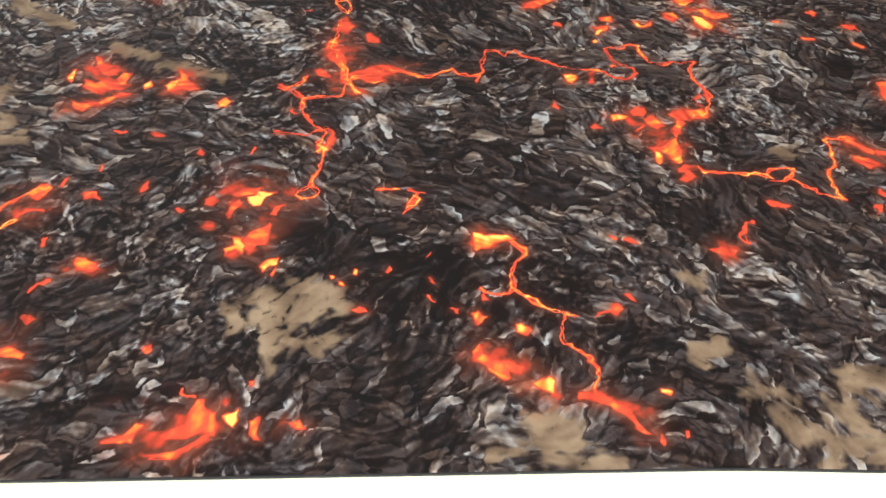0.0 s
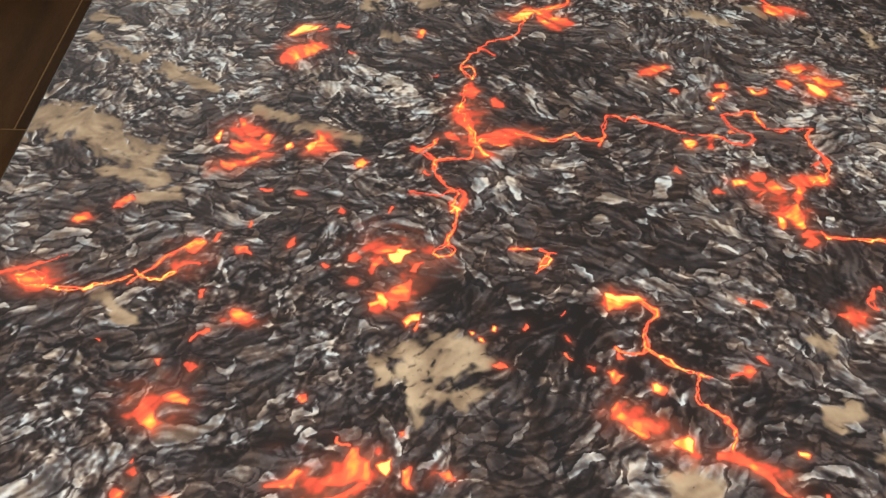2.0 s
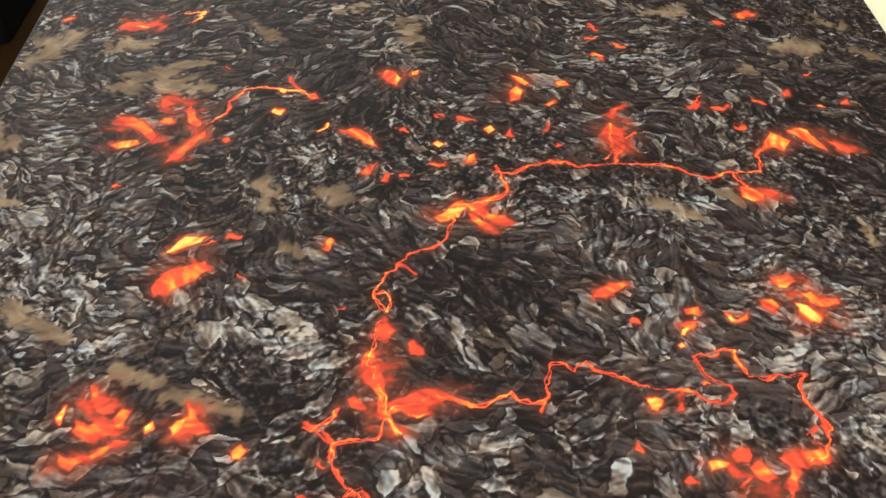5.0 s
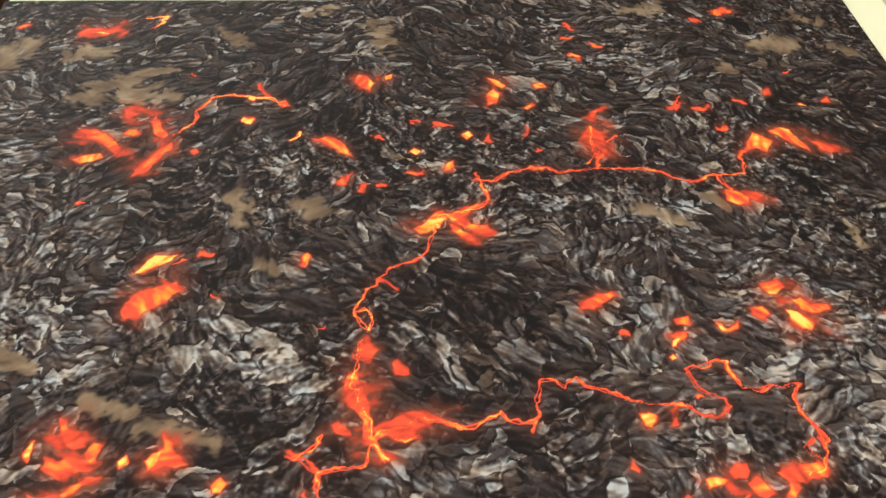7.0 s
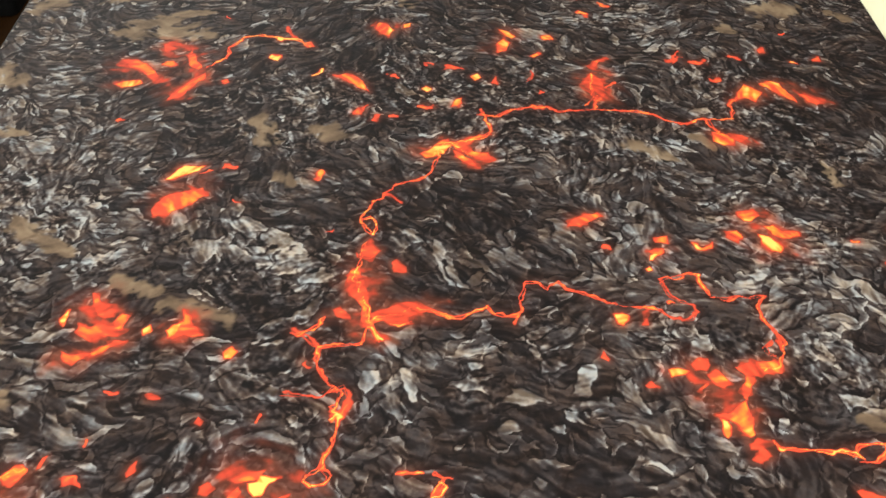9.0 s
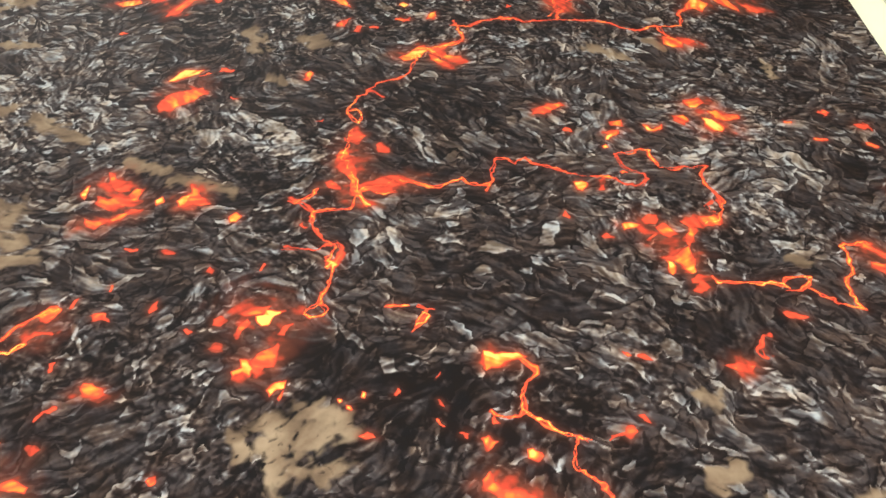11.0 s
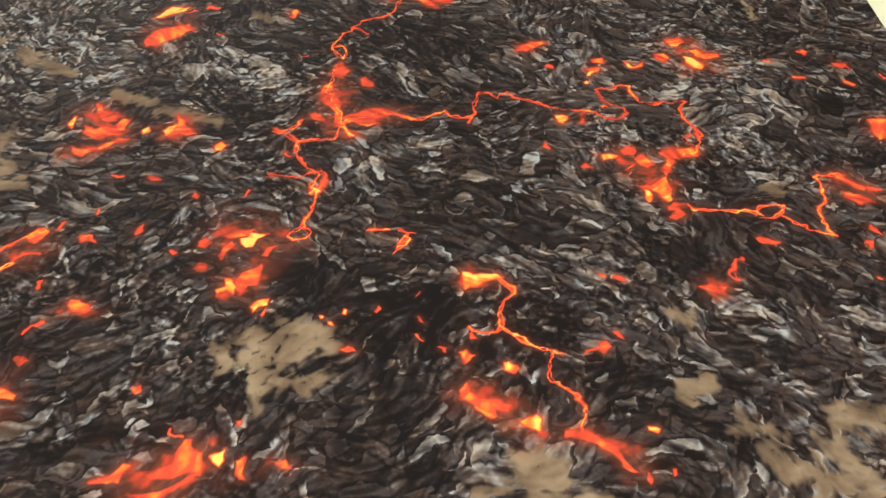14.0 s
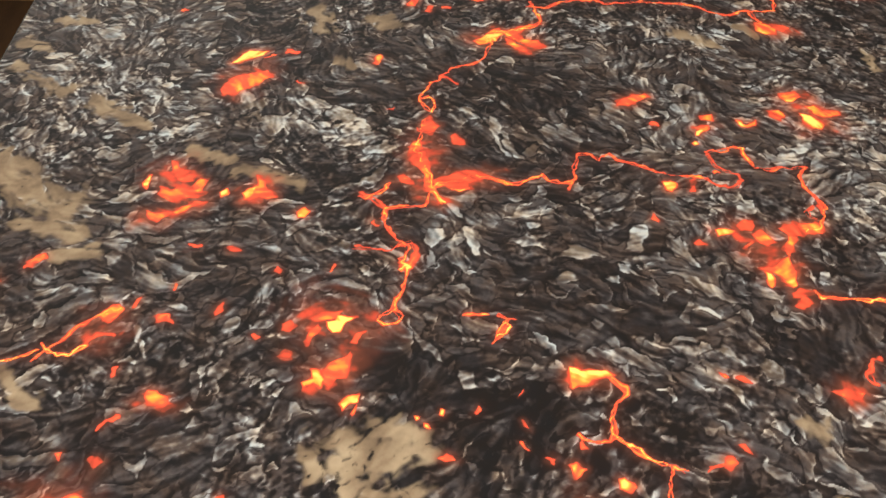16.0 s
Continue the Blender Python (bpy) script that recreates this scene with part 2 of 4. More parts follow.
def stroke(field, level, r, pts, ragged, soft=0.0, fray=0.0, bend=1.0, end=1.9):
    """Lays a brushed line with soft, uneven borders into a field."""
    xs, ys = [p[0] for p in pts], [p[1] for p in pts]
    pad = r * 4.0 + 14
    i0, i1 = max(0, int((min(xs) - pad) / STEP)), min(N, int((max(xs) + pad) / STEP) + 2)
    j0, j1 = max(0, int((min(ys) - pad) / STEP)), min(N, int((max(ys) + pad) / STEP) + 2)
    if i1 <= i0 or j1 <= j0:
        return
    w = min(1.0, r / 5.0)
    x = GX[j0:j1, i0:i1] + bend * w * WX[j0:j1, i0:i1] + fray * JX[j0:j1, i0:i1]
    y = GY[j0:j1, i0:i1] + bend * w * WY[j0:j1, i0:i1] + fray * JY[j0:j1, i0:i1]
    d = np.full(x.shape, 1e9)
    for (ax, ay), (bx, by) in zip(pts[:-1], pts[1:]):
        ux, uy = bx - ax, by - ay
        t = np.clip(((x - ax) * ux + (y - ay) * uy) / (ux * ux + uy * uy + 1e-9), 0, 1)
        d = np.minimum(d, np.hypot(x - ax - t * ux, y - ay - t * uy))
    d = d / (r * (SWELL[j0:j1, i0:i1] if r < 4.5 else 1.0)) + ragged * w * EDGE[j0:j1, i0:i1]
    part_of = field[j0:j1, i0:i1]
    np.maximum(part_of, level * (1 - smooth(soft, end, d)), out=part_of)


HEAT, GLOW, SAND, LIGHT, SHADE, TONE = (np.zeros((N, N)) for k in range(6))


def lava(level, r, *pts):
    """A molten patch, or, where it is thin, a frayed vein with hotter strands in it."""
    if r < 5 and len(pts) > 2:
        stroke(HEAT, min(level, 0.6), max(0.78 * r, 1.55), pts, 0.55, -0.2, 0.7, 0.4)
        stroke(HEAT, level * 1.12, max(0.3 * r, 0.8), pts, 0.3, 0.0, 0.85, 0.4)
        stroke(HEAT, level * 0.9, max(0.3 * r, 0.8), pts, 0.3, 0.0, -0.2, 0.4)
    elif r < 7 and level > 0.7:
        stroke(HEAT, 0.62, r * 1.2, pts, 0.35, 0.0, 0.5, 0.3)
        stroke(HEAT, 1.1 if level > 0.9 else 0.74, r, pts, 0.5, 0.4, 1.1, 0.3, 1.25)
        stroke(GLOW, 0.7, r * 1.8, pts, 0.3, -0.5, 0.5, 0.3)
    elif level > 0.9:
        stroke(HEAT, 0.66, r * 1.2, pts, 0.4, 0.0, 0.6, 0.4)
        stroke(HEAT, 1.1, r, pts, 0.5, 0.4, 1.1, 0.4, 1.3)
        stroke(GLOW, 0.8, r * 1.8, pts, 0.3, -0.5, 0.5, 0.4)
    elif r < 5.5:
        stroke(HEAT, 0.66, r * 1.15, pts, 0.5, 0.2, 1.1, 0.3, 1.5)
        stroke(GLOW, 0.6, r * 1.7, pts, 0.3, -0.5, 0.5, 0.3)
    else:
        stroke(HEAT, 0.6, r * 1.75, pts, 0.65, -0.4, 0.6, 0.45)
        stroke(HEAT, level * 1.12, r * 1.2, pts, 0.35, 0.1, 0.6, 0.35, 1.6)
        stroke(GLOW, level, r * 2.2, pts, 0.3, -0.5, 0.5, 0.45)


def outline(pts, bend):
    """The window round a shape, and the distance to its wavering outline, negative inside."""
    xs, ys = [p[0] for p in pts], [p[1] for p in pts]
    i0, i1 = max(0, int((min(xs) - 22) / STEP)), max(0, min(N, int((max(xs) + 22) / STEP) + 2))
    j0, j1 = max(0, int((min(ys) - 22) / STEP)), max(0, min(N, int((max(ys) + 22) / STEP) + 2))
    w = np.s_[j0:j1, i0:i1]
    x, y = GX[w] + bend * (WX[w] + JX[w]), GY[w] + bend * (WY[w] + JY[w])
    d, inside = np.full(x.shape, 1e9), np.zeros(x.shape, bool)
    for (ax, ay), (bx, by) in zip(pts, pts[1:] + pts[:1]):
        ux, uy = bx - ax, by - ay
        t = np.clip(((x - ax) * ux + (y - ay) * uy) / (ux * ux + uy * uy + 1e-9), 0, 1)
        d = np.minimum(d, np.hypot(x - ax - t * ux, y - ay - t * uy))
        if ay != by:
            inside ^= ((ay > y) != (by > y)) & (x < ux * (y - ay) / uy + ax)
    return w, np.where(inside, -d, d)


def pool(level, *pts):
    """A molten patch with a firm outline; its edge glows into the rock."""
    w, d = outline(pts, 0.3)
    d = d + 0.8 * EDGE[w]
    body = (1 - smooth(-1.0, 1.6, d)) * (level - 0.05 + 0.06 * smooth(0.0, -4.0, d) + 0.05 * STREAK[w] + 0.03 * EDGE[w])
    big = min(1.0, math.sqrt((max(p[0] for p in pts) - min(p[0] for p in pts)) * (max(p[1] for p in pts) - min(p[1] for p in pts))) / 28)
    body = np.maximum(body, 0.42 * (1 - smooth(-0.5, 0.6 + 3.8 * big, d + 1.3 * big * STREAK[w])))
    np.maximum(HEAT[w], body, out=HEAT[w])
    np.maximum(GLOW[w], (0.35 + 0.5 * big) * (1 - smooth(-1.0, 3.0 + 8.0 * big, d)), out=GLOW[w])


def stone(shade, *pts):
    """One single face of rock, pale or dark, with a shadow line under it."""
    w, d = outline(pts, 0.6)
    ym, span = sum(p[1] for p in pts) / len(pts), max(p[1] for p in pts) - min(p[1] for p in pts)
    up = np.clip((GY[w] - ym) / (0.5 * span), -1.2, 1.2)
    under = (1 - smooth(-0.5, 4.5, d)) * smooth(0.4, -0.5, up)
    FACE[w] -= 0.65 * under * (FACE[w] + 1.15)
    mask = 1 - smooth(-1.6, 0.6, d + 0.9 * EDGE[w])
    FACE[w] += mask * (shade + 0.22 * up - FACE[w])
    ROUGH[w] += mask * ((0.55 if shade > 0 else 0.22) - ROUGH[w])


def ember(r, *pts):
    """A soft, dull red bloom between the hotter streaks."""
    stroke(HEAT, 0.43, r * 0.8, pts, 0.75, -0.6, 0.8, 0.5)
    stroke(GLOW, 0.9, r, pts, 0.4, -0.4, 0.6, 0.5)


def tone(level, r, *pts):
    """A broad, soft stretch of lighter or darker rock."""
    layer = np.zeros((N, N))
    stroke(layer, 1.0, r * 0.8, pts, 0.5, 0.0)
    TONE[:] += level * layer


def sand(r, *pts):
    stroke(SAND, 1.0, r * 1.3, pts, 0.5)


def pale(r, *pts):
    stroke(LIGHT, 1.0, r * 1.1, pts, 0.4)


def dark(r, *pts):
    stroke(SHADE, 1.0, r * 1.2, pts, 0.4)


lava(0.78, 4.8, (40, 1149), (48, 1155))
lava(0.56, 9.6, (132, 1144), (152, 1139), (170, 1146))
lava(1.0, 4.2, (145, 1137), (160, 1135))
lava(1.0, 2.4, (206, 1171), (219, 1174), (232, 1176), (231, 1159), (218, 1145))
lava(0.56, 2.8, (285, 1032), (293, 1028))
lava(0.78, 2.4, (284, 906), (293, 922), (302, 930), (307, 944), (302, 956), (311, 967), (320, 982))
lava(1.0, 2.1, (320, 982), (337, 988), (358, 986), (373, 981), (391, 980), (402, 973), (413, 964))
lava(1.0, 3.5, (369, 980), (373, 977))
lava(0.56, 2.4, (377, 1013), (383, 997), (390, 983))
lava(1.0, 3.5, (364, 942), (372, 932))
lava(1.0, 2.1, (426, 896), (433, 910))
lava(0.56, 2.8, (526, 896), (533, 896))
lava(0.56, 2.1, (571, 927), (578, 925))
lava(0.78, 2.4, (561, 831), (574, 828))
lava(0.56, 3.0, (523, 809), (528, 812))
lava(0.56, 2.4, (189, 788), (194, 791))
lava(0.56, 3.2, (795, 1142), (804, 1133))
lava(0.56, 4.0, (785, 1109), (796, 1106))
lava(0.78, 2.8, (790, 1070), (802, 1062))
lava(0.56, 2.4, (823, 1092), (831, 1089))
lava(0.56, 2.1, (710, 914), (713, 903), (704, 892))
lava(0.56, 2.8, (599, 918), (620, 917))
lava(0.56, 2.1, (718, 864), (725, 868))
lava(0.56, 3.5, (803, 878), (816, 894))
lava(0.78, 2.8, (789, 857), (785, 836))
lava(0.78, 2.4, (640, 826), (645, 813), (658, 811), (669, 820), (680, 827), (693, 829), (707, 834), (727, 833), (739, 825), (760, 827), (784, 831), (804, 829))
lava(0.78, 2.8, (804, 829), (820, 828), (840, 826), (859, 822), (870, 811), (885, 805), (898, 802), (911, 812), (928, 813), (945, 814), (959, 815))
lava(0.56, 4.2, (669, 820), (693, 831), (727, 833))
lava(0.78, 3.0, (636, 815), (645, 813), (647, 797), (652, 782), (642, 771), (625, 764), (612, 760))
lava(0.78, 3.5, (956, 815), (964, 830), (960, 846), (968, 856), (981, 863))
lava(0.78, 3.0, (927, 811), (930, 796), (934, 786))
lava(0.56, 2.8, (903, 945), (918, 964))
lava(0.56, 4.2, (928, 942), (946, 942))
lava(0.56, 2.1, (955, 902), (961, 906))
lava(0.56, 2.8, (988, 962), (998, 958))
lava(1.0, 2.1, (1069, 945), (1077, 942))
lava(0.56, 4.5, (974, 1155), (989, 1150))
lava(0.78, 6.3, (1020, 1170), (1044, 1177))
lava(0.56, 2.1, (1072, 1020), (1078, 1019))
lava(0.78, 2.5, (592, 743), (585, 721), (578, 700), (565, 687), (547, 683), (538, 677), (527, 664), (524, 654), (515, 651), (509, 636))
lava(0.56, 3.0, (525, 662), (538, 656), (545, 648))
lava(1.0, 1.8, (509, 636), (502, 625), (503, 614), (508, 602), (516, 595), (520, 604), (518, 617), (512, 624), (506, 621))
lava(0.78, 2.4, (447, 689), (453, 697))
lava(0.56, 3.0, (340, 704), (349, 703))
lava(0.56, 1.8, (316, 690), (329, 702))
lava(0.56, 1.5, (359, 648), (364, 643))
lava(0.56, 1.8, (468, 601), (474, 600))
lava(0.56, 2.5, (514, 581), (523, 570), (515, 561), (504, 561), (500, 568))
lava(0.78, 2.0, (585, 483), (598, 479), (608, 481), (619, 486), (626, 489), (635, 494), (641, 485), (651, 482), (664, 482), (670, 490), (669, 499), (669, 508), (674, 518), (675, 527))
lava(0.78, 1.5, (665, 481), (664, 472))
lava(0.78, 1.8, (675, 527), (689, 528), (698, 520), (702, 526), (710, 528), (717, 519), (729, 515), (744, 508), (759, 502), (773, 497), (789, 497), (807, 493))
lava(0.56, 2.4, (807, 493), (817, 483), (832, 479), (840, 480), (846, 491), (843, 500), (831, 504), (822, 511), (819, 521), (816, 531))
lava(0.78, 1.8, (816, 531), (823, 537), (835, 540), (848, 546), (855, 542), (857, 532), (860, 521), (863, 512), (878, 510), (893, 514), (903, 510), (912, 513), (920, 514))
lava(0.78, 2.5, (918, 513), (910, 501), (910, 491), (911, 479), (916, 471), (920, 460), (922, 451), (920, 440), (913, 426), (901, 421), (893, 421))
lava(0.56, 3.1, (918, 454), (920, 440), (912, 424), (898, 420))
lava(0.56, 2.0, (913, 455), (902, 446), (904, 438), (911, 435))
lava(0.56, 1.5, (823, 501), (826, 501))
lava(0.56, 1.8, (764, 582), (769, 580))
lava(0.78, 2.0, (475, 478), (471, 470), (461, 462), (449, 456))
lava(0.56, 2.5, (444, 457), (456, 453), (466, 442), (472, 439))
lava(0.78, 2.0, (472, 439), (486, 441), (502, 443), (512, 445), (515, 456), (517, 470))
sand(11.2, (28, 1094), (52, 1087))
sand(9.1, (147, 988), (178, 1007), (225, 1022))
sand(6.4, (202, 1031), (258, 1042))
sand(9.8, (320, 1142), (346, 1113))
sand(8.0, (428, 1184), (463, 1198))
sand(12.8, (524, 1152), (547, 1101))
sand(10.2, (364, 793), (380, 751))
sand(9.1, (440, 780), (462, 769))
sand(7.8, (398, 687), (417, 682))
sand(9.6, (894, 1188), (935, 1184))
sand(12.8, (1061, 1087), (1101, 1086))
sand(8.4, (825, 757), (854, 742))
sand(6.0, (177, 572), (197, 561))
sand(6.0, (315, 491), (341, 487), (371, 476))
sand(4.5, (265, 520), (291, 516))
sand(4.9, (900, 773), (922, 755))
sand(6.1, (1046, 721), (1052, 695))
pale(6.5, (410, 541), (426, 560))
pale(4.3, (382, 611), (411, 609))
pale(4.2, (450, 526), (473, 530))
pale(7.0, (235, 544), (245, 569), (267, 562))
pale(7.1, (189, 627), (210, 605))
pale(7.0, (61, 1054), (89, 1028))
pale(7.0, (400, 897), (412, 847))
pale(4.5, (392, 563), (402, 576))
pale(6.0, (235, 639), (264, 602))
pale(7.0, (709, 752), (732, 779))
pale(6.4, (880, 1044), (896, 1011))
pale(11.3, (788, 1047), (754, 1075))
pale(4.5, (778, 566), (793, 559))
pale(6.1, (912, 547), (924, 533))
pale(6.0, (534, 436), (538, 420))
pale(4.9, (557, 424), (581, 418))
pale(6.0, (616, 432), (632, 442))
pale(4.5, (937, 445), (946, 433))
pale(4.8, (898, 520), (915, 540))
pale(4.0, (595, 554), (604, 527))
pale(4.3, (577, 625), (595, 640))
dark(9.1, (202, 497), (221, 478))
dark(10.0, (601, 639), (624, 580))
dark(12.6, (1038, 787), (1057, 748))
dark(7.0, (429, 646), (465, 615))
dark(9.8, (786, 826), (853, 855))
dark(11.3, (320, 749), (293, 805))
dark(8.4, (547, 805), (496, 788))
lava(0.56, 3.5, (447, 461), (464, 446), (472, 439))
lava(0.78, 3.0, (472, 439), (470, 427), (474, 413), (483, 399), (493, 393))
lava(0.56, 2.1, (443, 384), (459, 383), (477, 385), (489, 390))
lava(0.56, 3.6, (489, 390), (499, 395), (504, 382), (500, 368), (493, 363))
lava(0.78, 3.0, (497, 364), (496, 346), (494, 331), (487, 320), (484, 308))
lava(0.78, 2.1, (484, 308), (492, 301), (491, 294), (481, 291), (472, 297), (478, 305), (484, 308))
lava(0.56, 3.0, (459, 422), (464, 420))
lava(0.56, 2.5, (273, 299), (286, 290))
lava(0.56, 1.8, (277, 333), (280, 337))
lava(0.56, 2.1, (285, 385), (292, 383))
lava(0.78, 2.4, (175, 247), (181, 257), (195, 269), (203, 285), (218, 296), (230, 306))
lava(0.78, 4.2, (220, 297), (229, 305))
lava(1.0, 1.5, (176, 264), (184, 254), (204, 252), (216, 262))
lava(0.56, 3.6, (215, 266), (225, 275), (239, 274))
lava(0.56, 3.0, (36, 256), (52, 259), (70, 264), (87, 272), (104, 282))
lava(0.78, 2.7, (65, 252), (77, 260), (90, 253), (88, 242), (75, 238), (66, 249))
lava(1.0, 1.8, (85, 242), (113, 239), (133, 238), (145, 244), (158, 247), (173, 256))
lava(0.78, 5.4, (101, 334), (106, 338))
lava(0.56, 2.4, (135, 356), (143, 366))
lava(0.56, 2.0, (252, 181), (260, 189))
lava(0.56, 1.8, (248, 235), (253, 239))
lava(0.56, 1.3, (162, 177), (165, 174))
lava(0.56, 2.0, (358, 121), (363, 115))
lava(0.56, 1.6, (224, 51), (226, 55))
lava(0.56, 2.5, (377, 15), (393, 16), (404, 25), (415, 33), (422, 34))
lava(0.56, 2.5, (397, 75), (403, 69))
lava(0.78, 1.5, (554, 305), (566, 305))
lava(0.78, 2.4, (583, 306), (592, 300), (588, 288), (578, 273))
lava(0.78, 1.2, (592, 300), (599, 300))
lava(0.78, 2.1, (676, 239), (686, 227), (692, 220), (681, 212), (676, 198), (677, 185), (676, 178))
lava(1.0, 1.5, (676, 178), (688, 168), (699, 160), (711, 153))
lava(0.78, 1.8, (719, 153), (714, 137), (714, 124), (720, 116), (731, 107), (741, 95), (740, 87), (734, 75), (734, 69))
lava(0.78, 1.5, (711, 153), (719, 153), (728, 147))
lava(0.56, 2.4, (782, 24), (786, 22))
lava(0.56, 1.5, (558, 202), (562, 207))
lava(0.56, 1.5, (596, 171), (603, 166))
lava(0.56, 1.8, (617, 157), (623, 155))
lava(0.56, 1.5, (596, 215), (602, 219))
sand(17.0, (0, 497), (31, 504), (77, 479))
sand(17.0, (94, 465), (117, 450), (140, 432))
sand(10.8, (108, 411), (166, 401))
sand(6.6, (196, 373), (168, 363))
sand(9.1, (29, 657), (93, 620))
sand(7.7, (129, 600), (195, 565))
sand(7.1, (320, 493), (375, 476))
sand(5.6, (260, 520), (302, 511))
sand(5.0, (148, 231), (165, 219), (186, 199))
pale(4.5, (202, 179), (218, 166))
sand(13.2, (464, 159), (495, 174))
sand(7.5, (443, 154), (464, 129))
sand(7.0, (511, 181), (516, 161))
sand(6.0, (457, 120), (465, 98))
sand(6.1, (482, 120), (515, 127))
pale(5.0, (530, 119), (541, 131))
sand(12.0, (692, 44), (712, 26), (729, 9))
sand(5.0, (827, 110), (834, 98))
sand(5.1, (835, 193), (848, 184))
sand(4.0, (643, 16), (662, 19))
pale(7.0, (407, 544), (430, 562))
pale(4.9, (442, 526), (466, 530))
pale(5.6, (368, 610), (404, 607))
pale(7.1, (594, 565), (601, 526))
pale(8.4, (559, 407), (561, 384))
pale(8.5, (527, 415), (533, 388))
pale(6.0, (365, 324), (373, 341))
pale(6.1, (389, 325), (402, 346))
pale(7.3, (19, 339), (41, 327))
pale(6.1, (86, 378), (82, 368))
pale(6.0, (722, 405), (728, 424))
pale(9.8, (324, 551), (351, 564))
pale(6.0, (169, 333), (148, 345))
pale(5.0, (344, 113), (367, 84))
pale(3.6, (376, 67), (375, 56))
pale(4.5, (121, 94), (132, 89))
pale(4.5, (146, 75), (161, 72))
pale(4.0, (273, 64), (279, 76))
pale(5.0, (628, 47), (653, 59))
pale(4.5, (656, 43), (663, 27))
pale(6.4, (682, 28), (692, 33))
pale(4.8, (101, 321), (114, 318))
pale(7.0, (258, 537), (267, 571))
pale(4.8, (834, 347), (858, 298))
pale(4.0, (617, 128), (633, 134))
dark(13.0, (327, 95), (305, 106))
dark(11.0, (350, 67), (337, 89))
dark(13.0, (484, 245), (461, 252))
dark(10.0, (538, 183), (569, 171))
dark(10.9, (123, 426), (134, 393))
dark(12.0, (236, 180), (250, 160))
dark(8.0, (170, 171), (144, 150))
dark(12.2, (853, 282), (871, 282))
dark(12.0, (598, 199), (631, 207))
dark(8.2, (573, 85), (582, 73))
dark(9.2, (240, 86), (217, 83))
dark(7.0, (682, 114), (705, 106))
lava(1.0, 1.8, (884, 340), (888, 333), (903, 331), (922, 332), (946, 330), (957, 325))
lava(0.78, 2.1, (951, 326), (960, 336), (974, 340), (986, 338), (981, 328), (971, 320), (956, 321))
lava(0.78, 2.1, (981, 323), (991, 314), (1003, 304), (1017, 299), (1025, 296))
lava(0.78, 2.4, (1023, 298), (1022, 311), (1019, 325), (1024, 338), (1033, 346), (1034, 360), (1036, 374), (1032, 382), (1036, 386), (1049, 384), (1063, 386))
lava(0.56, 4.3, (1089, 367), (1097, 363))
lava(0.56, 4.9, (1123, 590), (1132, 590))
lava(0.56, 2.8, (1083, 617), (1089, 615))
lava(0.78, 2.8, (1064, 562), (1075, 562))
lava(0.56, 2.8, (1119, 555), (1129, 549))
lava(0.78, 2.8, (1035, 598), (1042, 596))
lava(0.56, 2.0, (1174, 565), (1172, 560))
lava(0.56, 2.4, (1066, 309), (1072, 296))
lava(0.56, 3.0, (1056, 280), (1061, 282))
lava(0.56, 2.4, (1049, 240), (1053, 238))
lava(0.56, 1.8, (1104, 265), (1107, 265))
lava(0.56, 4.3, (949, 287), (961, 286))
lava(0.56, 3.6, (916, 259), (911, 243))
sand(9.0, (479, 176), (500, 183))
sand(9.2, (451, 164), (493, 146))
sand(7.1, (513, 179), (519, 159))
sand(6.6, (452, 141), (465, 116))
sand(5.4, (486, 138), (500, 107))
sand(14.0, (695, 27), (716, 16))
sand(4.4, (735, 5), (749, 5))
sand(11.2, (869, 73), (891, 70))
sand(9.1, (889, 45), (899, 30))
sand(10.2, (956, 82), (993, 83))
sand(11.5, (941, 51), (958, 24), (923, 15))
sand(7.6, (990, 55), (998, 31))
sand(5.6, (827, 106), (851, 118))
sand(5.2, (906, 7), (964, 7))
sand(4.9, (970, 369), (989, 359))
sand(7.1, (1196, 545), (1219, 525))
sand(4.5, (835, 190), (853, 189))
sand(6.1, (417, 166), (429, 143))
pale(4.2, (763, 364), (799, 340))
pale(4.2, (743, 329), (790, 307))
pale(4.9, (1034, 461), (1048, 443))
pale(4.3, (1016, 385), (1028, 370))
pale(7.1, (967, 453), (986, 473))
pale(4.0, (886, 215), (907, 150))
pale(4.0, (914, 235), (930, 175))
pale(4.0, (922, 129), (942, 108))
pale(4.2, (960, 132), (994, 106))
pale(4.5, (913, 68), (936, 90))
pale(4.5, (917, 34), (930, 44))
pale(4.0, (958, 64), (983, 25))
pale(4.1, (873, 146), (899, 124))
pale(5.1, (624, 150), (633, 133))
pale(4.0, (613, 69), (622, 52))
pale(4.1, (675, 26), (684, 30))
pale(4.1, (831, 40), (843, 30))
pale(4.6, (539, 127), (549, 120))
pale(3.6, (563, 63), (572, 57))
pale(3.5, (780, 246), (818, 213))
pale(4.3, (655, 272), (692, 253))
pale(4.2, (1008, 204), (1044, 179))
pale(4.3, (963, 208), (997, 190))
pale(4.1, (948, 10), (992, 21))
dark(9.2, (1030, 51), (1039, 86))
dark(13.0, (1106, 188), (1102, 153))
dark(15.4, (1150, 380), (1179, 368))
dark(13.2, (907, 398), (915, 378))
dark(14.6, (878, 277), (850, 255))
dark(7.0, (857, 45), (874, 55))
dark(8.2, (762, 137), (795, 122))
dark(8.0, (689, 119), (705, 88))
dark(12.2, (573, 207), (604, 218))
dark(10.2, (720, 207), (743, 185))
dark(8.0, (834, 70), (829, 94))
sand(5.6, (7, 852), (30, 860))
sand(7.0, (18, 718), (49, 707))
sand(5.6, (54, 758), (89, 764))
sand(4.9, (21, 671), (56, 651))
